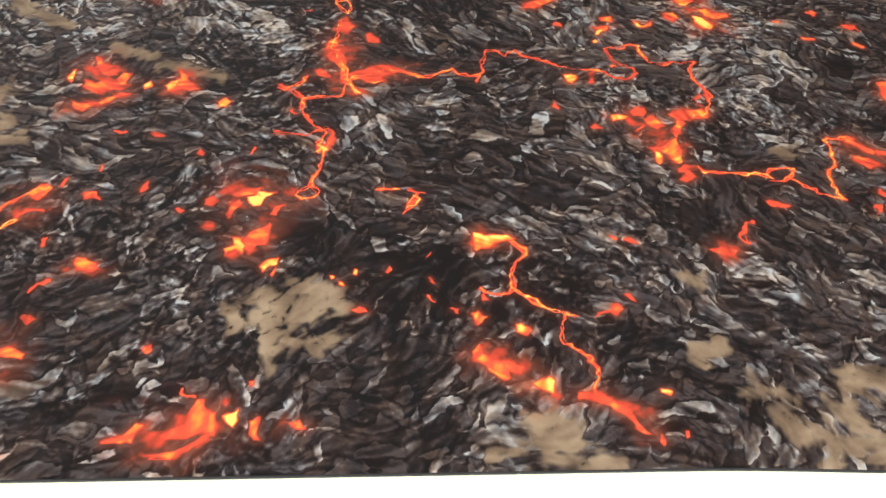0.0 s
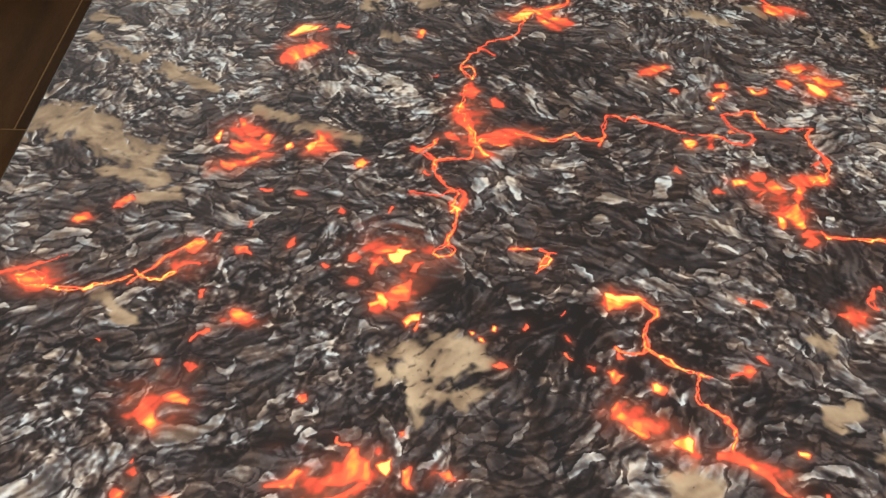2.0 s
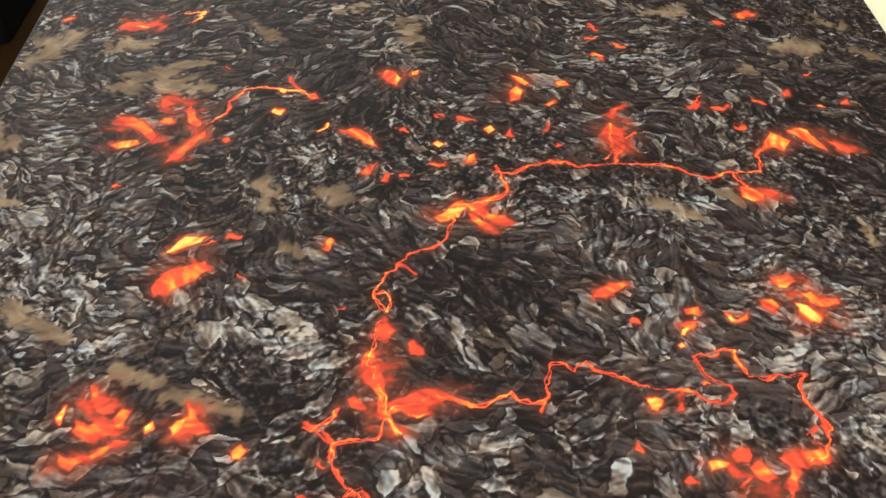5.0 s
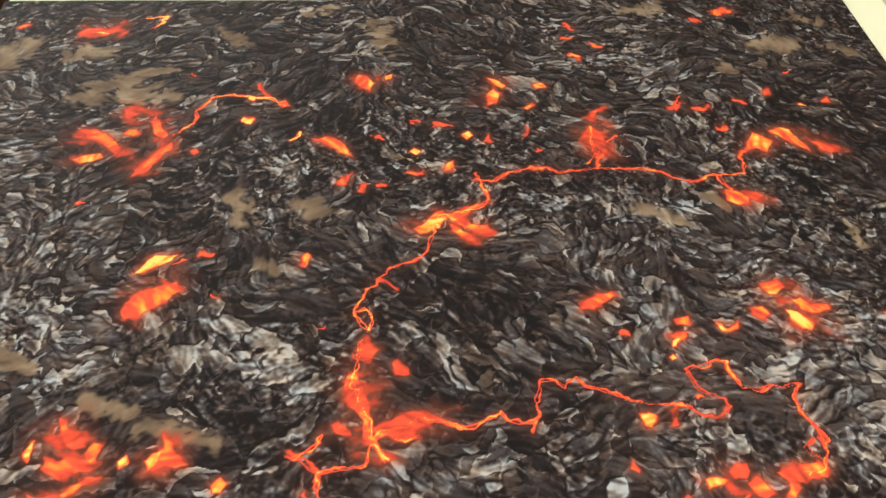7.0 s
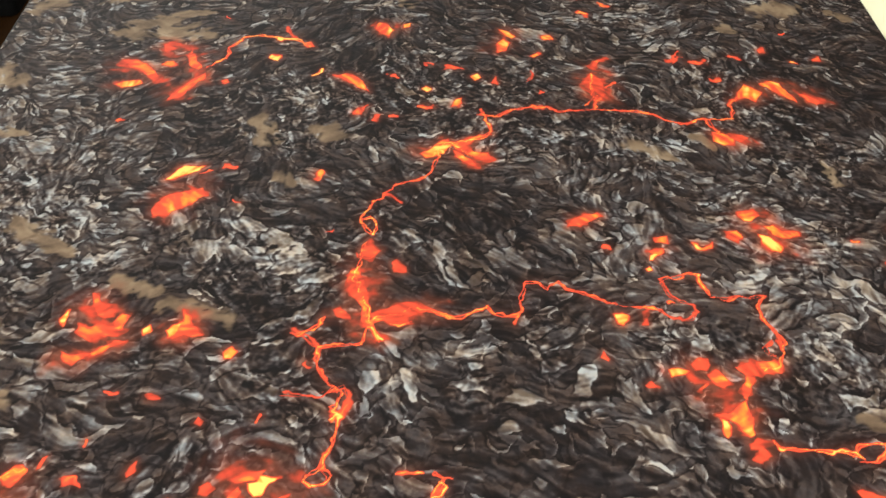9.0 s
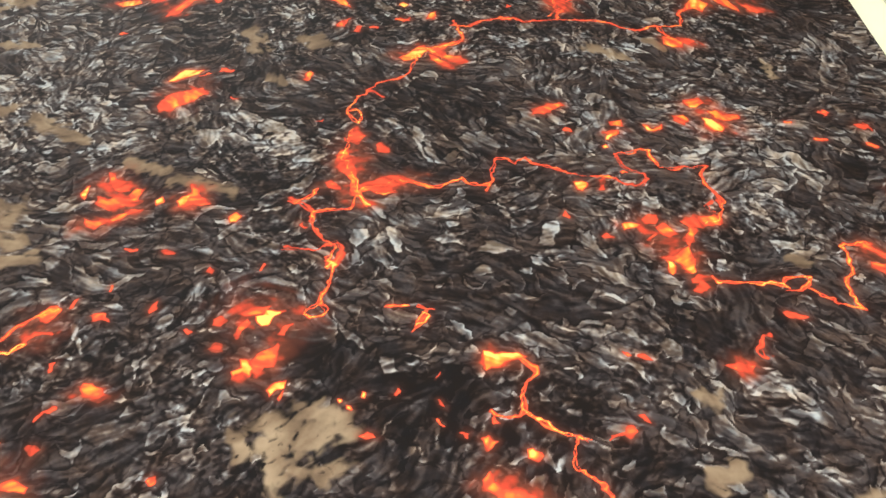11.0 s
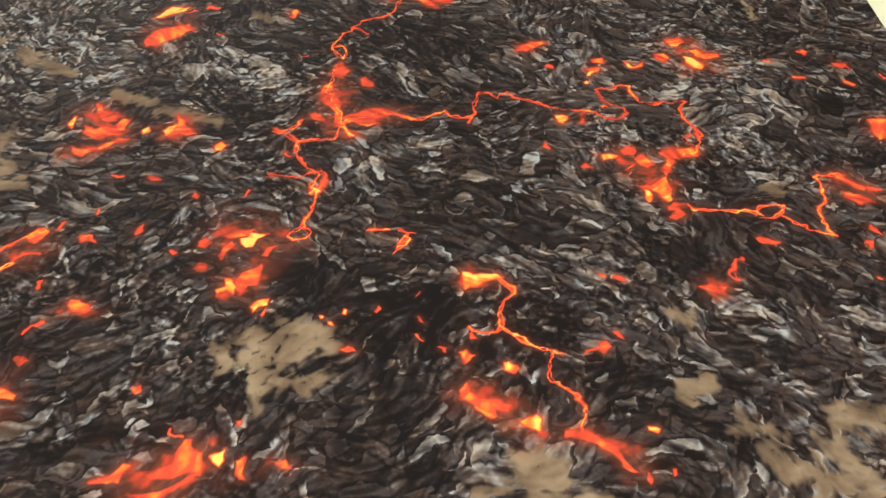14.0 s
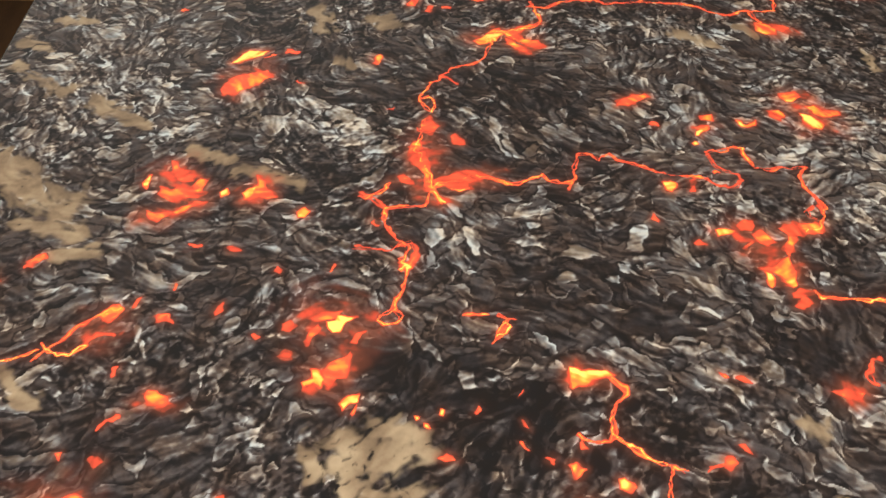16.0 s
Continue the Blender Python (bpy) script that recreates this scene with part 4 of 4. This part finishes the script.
pool(0.6, (376, 37), (389, 41), (401, 46), (401, 55), (406, 66), (411, 65), (415, 56), (423, 54), (425, 34), (415, 39), (402, 33), (388, 33))
pool(0.6, (373, 19), (394, 22), (407, 29), (420, 36), (421, 31), (408, 24), (396, 17), (390, 13))
pool(1.02, (430, 51), (434, 54), (440, 58), (441, 50), (438, 44))
pool(0.8, (451, 49), (458, 52), (459, 48), (459, 32), (455, 32), (453, 42))
pool(0.6, (480, 45), (488, 49), (490, 52), (497, 40), (488, 40))
pool(0.6, (446, 85), (452, 86), (452, 80), (448, 80))
pool(0.57, (278, 218), (288, 217), (300, 204), (297, 197), (285, 202), (279, 209))
pool(0.6, (217, 99), (221, 111), (231, 103), (240, 88), (236, 80), (225, 85))
pool(0.7, (238, 115), (247, 118), (261, 113), (259, 107), (247, 107), (241, 109))
pool(0.58, (214, 20), (216, 25), (226, 23), (224, 17), (219, 13))
pool(0.7, (250, 16), (259, 20), (266, 21), (262, 14), (254, 12))
pool(0.74, (219, 155), (225, 156), (226, 147))
pool(0.58, (248, 149), (255, 151), (261, 147), (256, 143))
pool(0.57, (225, 41), (228, 45), (233, 39), (229, 36))
pool(0.62, (66, 246), (72, 254), (82, 256), (92, 251), (97, 241), (88, 236), (75, 235))
sand(9, (1131, 1159), (1157, 1146))
sand(8, (1166, 1075), (1180, 1066))
sand(7, (997, 1042), (998, 1014))
tone(0.9, 50, (1034, 1121), (1106, 1046))
tone(0.9, 45, (15, 381), (50, 347))
tone(1.5, 45, (30, 1070), (70, 960))
tone(0.8, 60, (60, 820), (200, 760))
tone(-0.6, 60, (480, 170), (700, 160))
tone(0.8, 50, (150, 1030), (230, 980))
tone(0.5, 60, (100, 640), (240, 600))
tone(0.7, 45, (620, 430), (760, 380))
tone(-0.5, 50, (900, 500), (960, 420))
sand(15, (30, 1050), (62, 1105))
sand(12, (175, 985), (225, 998), (262, 992))
sand(11, (16, 890), (48, 872))
sand(10, (120, 1080), (165, 1092))


# rock: thousands of broken scales laid over one another along the folds, each with a lit face, a dark underside and its own grain
broad = 0.6 * grain(55) + 0.4 * grain(22)
CRUMB = smooth(-0.1, 1.0, 0.7 * grain(38) + 0.5 * grain(14))
FACE, ROUGH = 0.25 * STREAK - 0.45, np.full((N, N), 0.3)
QX, QY = GX + 0.8 * WX + 0.5 * JX, GY + 0.8 * WY + 0.5 * JY


def scales(count, size, spread, slim, turn, bright, clump=0.0):
    """Paints angular scales one over the other; bright is the share of pale ones."""
    for k in range(count):
        cx, cy = rng.uniform(-10, SIDE + 10, 2)
        a = size * math.exp(rng.normal(0.0, spread))
        b = a * rng.uniform(*slim)
        chance, luck, tilt, bow, hue = rng.random(), rng.random(), rng.normal(0, turn), rng.normal(0, 0.5) / a, rng.normal(0, 1)
        cuts = rng.uniform(0.72, 1.12, 6)
        turns = (np.arange(6) + rng.uniform(-0.3, 0.3, 6)) * math.pi / 3
        ci, cj = min(N - 1, max(0, int(cx / STEP))), min(N - 1, max(0, int(cy / STEP)))
        if chance < clump * (1 - CRUMB[cj, ci]):
            continue
        th = ANGLE[cj, ci] + tilt
        lift = bright + 0.12 * broad[cj, ci] + 0.12 * TONE[cj, ci] + 0.3 * LIGHT[cj, ci] - 0.2 * SHADE[cj, ci] - 0.12 * min(1.0, GLOW[cj, ci])
        pale_one = luck < lift
        shade = 0.3 + 0.4 * hue if pale_one else -0.34 + 0.28 * hue
        slope = 0.5 if pale_one else 0.26
        reach = int(1.5 * a / STEP) + 2
        i0, i1, j0, j1 = max(0, ci - reach), min(N, ci + reach), max(0, cj - reach), min(N, cj + reach)
        x, y = QX[j0:j1, i0:i1] - cx, QY[j0:j1, i0:i1] - cy
        u, v = x * math.cos(th) + y * math.sin(th), y * math.cos(th) - x * math.sin(th)
        u, v = u / a, (v + bow * u * u) / b
        d = np.full(u.shape, -9.0)
        for cut, t in zip(cuts, turns):
            d = np.maximum(d, (u * math.cos(t) + v * math.sin(t)) / cut)
        up = v * (1 if math.cos(th) > 0 else -1)
        face, rough = FACE[j0:j1, i0:i1], ROUGH[j0:j1, i0:i1]
        under = (1 - smooth(0.95, 1.0 + 3.5 / b, d)) * smooth(0.3, -0.6, up)
        face -= 0.62 * under * (face + 1.15)
        mask = 1 - smooth(0.98 - 0.5 / b, 1.02, d)
        face += mask * (min(shade, 0.75) + slope * np.clip(up, -1.2, 1.2) + (0.2 if pale_one else 0.16) * smooth(0.55, 0.95, d) * smooth(0.1, 0.6, up) - face)
        rough += mask * ((0.46 if pale_one else 0.24) - rough)


scales(1100, 30.0, 0.35, (0.4, 0.75), 0.6, 0.16)
scales(3200, 16.0, 0.4, (0.3, 0.7), 0.5, 0.34)
scales(2300, 17.0, 0.35, (0.2, 0.36), 0.35, 0.46)
scales(5500, 7.0, 0.4, (0.4, 0.85), 0.8, 0.42, 0.9)
stone(0.75, (549, 414), (563, 418), (565, 395), (570, 376), (561, 376), (552, 394))
stone(0.6, (599, 399), (616, 411), (627, 400), (637, 389), (621, 389), (607, 392))
stone(0.75, (652, 397), (673, 390), (689, 379), (661, 375), (642, 380))
stone(0.75, (716, 418), (731, 422), (730, 399), (723, 387), (711, 391))
stone(0.6, (515, 413), (526, 413), (528, 394), (521, 386), (513, 397))
stone(0.7, (433, 577), (445, 574), (449, 562), (437, 553), (427, 560))
stone(0.55, (441, 536), (472, 539), (475, 530), (454, 525), (442, 528))
stone(0.65, (581, 591), (594, 581), (598, 571), (589, 557), (598, 536), (604, 520), (595, 521), (586, 547), (579, 566))
stone(0.65, (528, 457), (540, 456), (549, 437), (553, 424), (543, 427), (534, 439))
stone(0.5, (614, 423), (631, 426), (636, 418), (619, 415))
stone(0.6, (593, 459), (607, 463), (613, 455), (601, 449))
stone(0.55, (631, 558), (648, 539), (656, 526), (644, 532), (632, 548))
stone(0.6, (755, 399), (767, 403), (775, 385), (783, 367), (770, 370), (759, 384))
stone(0.75, (747, 362), (768, 357), (787, 345), (807, 335), (821, 319), (798, 322), (775, 338), (756, 352))
stone(0.6, (705, 372), (717, 365), (729, 351), (716, 354))
stone(0.65, (907, 546), (924, 552), (928, 538), (916, 533))
stone(0.5, (877, 380), (883, 374), (888, 358), (886, 344), (881, 354))
stone(0.5, (899, 403), (913, 392), (924, 373), (915, 380))
stone(0.65, (714, 287), (726, 281), (738, 272), (744, 263), (730, 272), (718, 278))
stone(0.7, (769, 251), (778, 234), (793, 222), (794, 205), (783, 222), (771, 238))
stone(0.55, (692, 253), (698, 256), (698, 238), (693, 235))
stone(0.6, (688, 201), (697, 195), (702, 185), (693, 187))
stone(0.55, (792, 168), (805, 153), (819, 138), (802, 140), (792, 155))
stone(0.65, (881, 215), (890, 207), (883, 199), (876, 207))
stone(0.65, (497, 302), (507, 283), (515, 277), (528, 261), (536, 249), (526, 252), (513, 267), (502, 283))
stone(0.55, (485, 270), (493, 261), (502, 247), (497, 252), (488, 262))
stone(0.55, (546, 244), (560, 244), (563, 226), (553, 223), (547, 234))
stone(0.55, (565, 238), (577, 238), (580, 231), (570, 229))
stone(0.65, (540, 296), (548, 293), (553, 281), (545, 283))
stone(0.6, (458, 257), (464, 245), (470, 236), (463, 233), (458, 245))
stone(0.55, (358, 346), (373, 354), (373, 319), (379, 309), (367, 312), (362, 329))
stone(0.55, (249, 380), (265, 384), (277, 377), (268, 369), (256, 371))
stone(0.6, (411, 413), (422, 411), (429, 392), (418, 391))
stone(0.5, (293, 381), (311, 370), (323, 363), (306, 367))
stone(-0.5, (460, 275), (485, 282), (501, 252), (482, 234), (462, 239), (454, 251))
stone(-0.55, (521, 217), (570, 224), (617, 208), (588, 196), (531, 206))
stone(-0.3, (854, 290), (902, 297), (911, 260), (877, 230), (848, 247))
stone(-0.35, (861, 509), (901, 501), (891, 458), (859, 449))
stone(-0.35, (402, 438), (437, 439), (450, 415), (417, 407))
stone(-0.4, (478, 416), (506, 418), (512, 394), (496, 397))
stone(-0.45, (193, 546), (217, 523), (236, 492), (210, 501), (189, 523))
stone(0.65, (411, 536), (420, 566), (448, 559), (440, 540), (422, 533))
stone(0.65, (587, 588), (599, 566), (609, 529), (620, 516), (604, 519), (596, 543))
stone(0.5, (439, 533), (471, 535), (474, 523), (446, 520))
stone(0.6, (352, 615), (393, 616), (407, 604), (373, 599))
stone(0.6, (684, 429), (700, 436), (704, 421), (683, 412))
stone(0.7, (856, 763), (888, 759), (910, 740), (886, 746))
stone(0.8, (857, 848), (870, 843), (872, 837), (859, 837))
stone(0.55, (1036, 789), (1043, 769), (1056, 744), (1042, 744), (1035, 763))
stone(-0.5, (424, 650), (485, 643), (487, 618), (440, 617))
fold = blur(FACE + 0.3 * STREAK, 1.6)
relief = np.gradient(fold, axis=0) - 0.4 * np.gradient(fold, axis=1)
ROCK = FACE + ROUGH * (0.75 * STREAK + 0.65 * FINE) + 0.16 * relief / relief.std() + CRUMB * (0.3 * grain(2.4) + 0.22 * grain(1.4))
chip = (blur(FACE, 1.5) - FACE.mean()) / FACE.std()
p10, p50, p90 = np.percentile(ROCK, (10, 50, 90))
ROCK = (ROCK - p50) / (p90 - p10)
ROCK = 0.335 + np.where(ROCK > 0, 0.395 * ROCK, 0.48 * ROCK)
ROCK = ROCK + 0.16 * LIGHT - 0.15 * SHADE + 0.055 * TONE + 0.02 * broad
ROCK = ROCK + 0.3 * (ROCK - blur(ROCK, 3.0))
ROCK = ROCK + 0.4 * (ROCK - blur(ROCK, 1.5))
DUNE = 0.5 + 0.07 * STREAK + 0.13 * grain(9) + 0.04 * relief / relief.std()
SAND = smooth(0.12, 0.95, SAND + 0.13 * chip + 0.05 * FINE + 0.12 * grain(6)) * smooth(0.02, 0.2, SAND)
SAND = np.maximum(SAND * smooth(-0.25, 0.12, ROCK + 0.15 * SAND), 0.3 * smooth(1.4, 2.6, chip + 0.4 * grain(14)))
crack = np.clip(0.07 * STREAK + 0.06 * FINE + 0.05 * chip, -0.25, 0.13)
HALO = np.clip(1.1 * blur(HEAT, 4) + 0.5 * blur(HEAT, 11) + 0.75 * GLOW, 0, 1) * np.clip(0.85 + 0.22 * chip, 0.3, 1.15)
HEAT = HEAT * (1 + crack + 0.05 * grain(9))

mat_thing = thing("gaming_mat", "square neoprene mat printed with dark rock and orange lava", "mat", (0, 0, 0.752))


def wide(y):
    return 0.002 + 0.006 * smooth(0.33, 0.58, y) * (1 - smooth(0.6, 0.665, y))


def drop(x):
    return 0.007 * smooth(0.8, 1.06, x)


def back(x):
    return -0.003 + 0.007 * smooth(0.0, 0.5, x)


def rubber_base():
    """The cut sheet of foam rubber, its outline slightly out of square like the cloth's."""
    bm, n = bmesh.new(), 60
    line = [(k / n, 0.0) for k in range(n)] + [(1.0, k / n) for k in range(n)] + [(1 - k / n, 1.0) for k in range(n)] + [(0.0, 1 - k / n) for k in range(n)]
    rings = []
    for z, grow in ((0.0, -0.0006), (0.0006, 0.0), (0.0022, 0.0), (0.0027, -0.0006)):
        ring = []
        for u, v in line:
            x = u * 1.22 + u ** 4 * float(wide(np.array(v * 1.22))) + grow * (2 * u - 1)
            y = v * 1.22 - (1 - v) ** 4 * float(drop(np.array(u * 1.22))) - v ** 4 * float(back(np.array(u * 1.22))) + grow * (2 * v - 1)
            ring.append(bm.verts.new((x, y, z)))
        rings.append(ring)
    for a, c in zip(rings[:-1], rings[1:]):
        for k in range(len(line)):
            q = (k + 1) % len(line)
            bm.faces.new((a[k], a[q], c[q], c[k]))
    bm.faces.new(rings[-1])
    bm.faces.new(rings[0][::-1])
    return bm


part("rubber_base", rubber_base(), RUBBER, mat_thing, "black foam rubber underside and cut edge")


def printed_sheet():
    me = bpy.data.meshes.new("printed_top")
    inset = 0.0016
    co = np.empty((N, N, 3), np.float32)
    co[..., 0] = inset + GX / 1000 * (1.22 - 2 * inset) / 1.22
    co[..., 1] = inset + GY / 1000 * (1.22 - 2 * inset) / 1.22
    co[..., 2] = 0.003
    co[..., 0] += (GX / SIDE) ** 4 * wide(GY / 1000)
    co[..., 1] -= (1 - GY / SIDE) ** 4 * drop(GX / 1000) + (GY / SIDE) ** 4 * back(GX / 1000)
    me.vertices.add(N * N)
    me.vertices.foreach_set("co", co.ravel())
    i = (np.arange(N - 1)[:, None] * N + np.arange(N - 1)[None, :]).ravel()
    quads = np.stack([i, i + 1, i + N + 1, i + N], 1).astype(np.int32)
    me.loops.add(quads.size)
    me.loops.foreach_set("vertex_index", quads.ravel())
    me.polygons.add(len(quads))
    me.polygons.foreach_set("loop_start", np.arange(len(quads), dtype=np.int32) * 4)
    me.update(calc_edges=True)
    for key, a in (("molten", HEAT), ("sand", SAND), ("dune", DUNE), ("rock", ROCK), ("halo", HALO)):
        me.attributes.new(key, "FLOAT", "POINT").data.foreach_set("value", a.astype(np.float32).ravel())
    me.materials.append(PRINT)
    ob = new("printed_top", me)
    ob.parent = mat_thing
    return tagged(ob, "cloth top printed with rock, sand and lava")


printed_sheet()

# ---------- two folding tables pushed together ----------


def folding_table(at):
    t = thing("folding_table", "white plastic folding table pushed against a second one under the mat", "table", at, group="tables under the mat")
    part("tabletop", block(0, 0, 0.707, 1.83, 0.758, 0.752, edge=0.0006, corner=0.008), PLASTIC, t, "smooth white moulded plastic top")
    for y in (0.09, 0.668):
        part("rail", block(0.12, y - 0.012, 0.682, 1.71, y + 0.012, 0.707), STEEL, t, "grey steel rail")
    for x in (0.2, 1.63):
        for y in (0.09, 0.668):
            part("leg", rod((x, y, 0.0014), (x, y, 0.69), 0.0125), STEEL, t, "grey steel tube leg")
        part("crossbar", rod((x, 0.09, 0.25), (x, 0.668, 0.25), 0.01), STEEL, t)
    return t


first = folding_table((0.002, -0.131, 0))
copy_thing(first, pose(0.002, 0.6305, -0.0014))

# ---------- floor of large brown tiles, and what stands on it ----------
floor = structure("floor", block(X0 - 0.15, Y0 - 0.15, -0.1, X1 + 0.15, Y1 + 0.15, -0.0015), GROUT, "brown tiled floor with thin pale grout lines")
tile_mesh = None
for row in range(-8, 4):
    y = 1.98 + 0.6 * row
    shift = -0.56 if row % 2 else -0.73
    for col in range(-4, 8):
        x = shift + 0.6 * col
        x1, y1 = min(x + 0.6, X1), min(y + 0.6, Y1)
        xa, ya = max(x, X0), max(y, Y0)
        if x1 - xa < 0.03 or y1 - ya < 0.03:
            continue
        if x1 - xa < 0.599 or y1 - ya < 0.599:
            ob = part("tile", block(0.002, 0.002, -0.012, x1 - xa - 0.002, y1 - ya - 0.002, 0.0, edge=0.002), TILE, floor)
            ob.location = (xa, ya, 0)
            continue
        if tile_mesh is None:
            tile_mesh = part("tile", block(0.002, 0.002, -0.012, 0.598, 0.598, 0.0, edge=0.002), TILE, floor)
            tile_mesh.location = (x, y, 0)
        else:
            ob = new("tile", tile_mesh.data)
            ob.parent, ob.location = floor, (x, y, 0)

case = thing("storage_case", "black plastic case with a blue label, standing on the brown tiles", "case", (-0.64, 2.27, 0))
part("body", block(-0.5, 0, 0, 0, 0.34, 0.3, edge=0.008, corner=0.03), CASE, case)
part("lid", block(-0.505, -0.006, 0.302, 0.005, 0.346, 0.335, edge=0.006, corner=0.03), CASE, case)
label = part("label", block(-0.1, -0.004, 0.095, -0.035, 0.002, 0.19), BLUE, case, "blue card label with a pale bar of lettering")
part("lettering", block(-0.093, -0.0055, 0.11, -0.06, -0.0035, 0.118), PALE, label)
part("label", block(-0.2, -0.004, 0.105, -0.125, 0.002, 0.15), GREY, case, "small grey label")


def rounded(x0, y0, x1, y1, r, steps=8):
    out = []
    for cx, cy, a0 in ((x1 - r, y1 - r, 0), (x0 + r, y1 - r, 90), (x0 + r, y0 + r, 180), (x1 - r, y0 + r, 270)):
        for k in range(steps + 1):
            a = math.radians(a0 + 90 * k / steps)
            out.append((cx + r * math.cos(a), cy + r * math.sin(a)))
    return out


# thin grey sheet laid in place of the box's soft shadow on the table
sheet = thing("card_sheet", "flat grey-beige sheet standing in for the soft shadow beside a cardboard box", "card", (1.270, 0.672, 0.7522))
sheet.rotation_euler = (0, 0, radians(-1.6))
bm = bmesh.new()
face = bm.faces.new([bm.verts.new((x, y, 0)) for x, y in rounded(0, 0, 0.4, 0.6, 0.006)])
top = bmesh.ops.extrude_face_region(bm, geom=[face])["geom"]
bmesh.ops.translate(bm, vec=(0, 0, 0.002), verts=[v for v in top if isinstance(v, bmesh.types.BMVert)])
bmesh.ops.recalc_face_normals(bm, faces=bm.faces)
part("sheet", bm, SHADOW_GREY, sheet)


def lathe(profile, sides=40):
    """A turned shape from its radii and heights."""
    bm = bmesh.new()
    rings = [[bm.verts.new((q * math.cos(2 * math.pi * k / sides), q * math.sin(2 * math.pi * k / sides), z)) for k in range(sides)] for q, z in profile]
    for a, b in zip(rings[:-1], rings[1:]):
        for k in range(sides):
            bm.faces.new((a[k], a[(k + 1) % sides], b[(k + 1) % sides], b[k])).smooth = True
    bm.faces.new(rings[0][::-1])
    bm.faces.new(rings[-1])
    return bm


cup = thing("plastic_cup", "round white plastic cup with a dark ring below it, on a grey shadow sheet", "cup", (1.339, 0.698, 0.7544))
# thin dark line along the foot of the cup
part("dark_ring", lathe([(0.031, 0.0), (0.034, 0.001), (0.034, 0.0035), (0.033, 0.0042)]), CASE, cup, "thin black ring below the cup wall")
part("wall", lathe([(0.032, 0.0043), (0.0345, 0.006), (0.037, 0.075), (0.0378, 0.077), (0.0366, 0.077), (0.033, 0.009), (0.03, 0.007)]), WHITE, cup)

carton = thing("cardboard_box", "small plain brown cardboard box standing on a grey shadow sheet", "box", (1.318, 0.762, 0.7544))
part("body", block(0, 0, 0, 0.3, 0.49, 0.1, edge=0.003), CARD, carton)
for y in (0.002, 0.246):
    part("flap", block(0.002, y, 0.1005, 0.298, y + 0.242, 0.104, edge=0.001), CARD, carton)
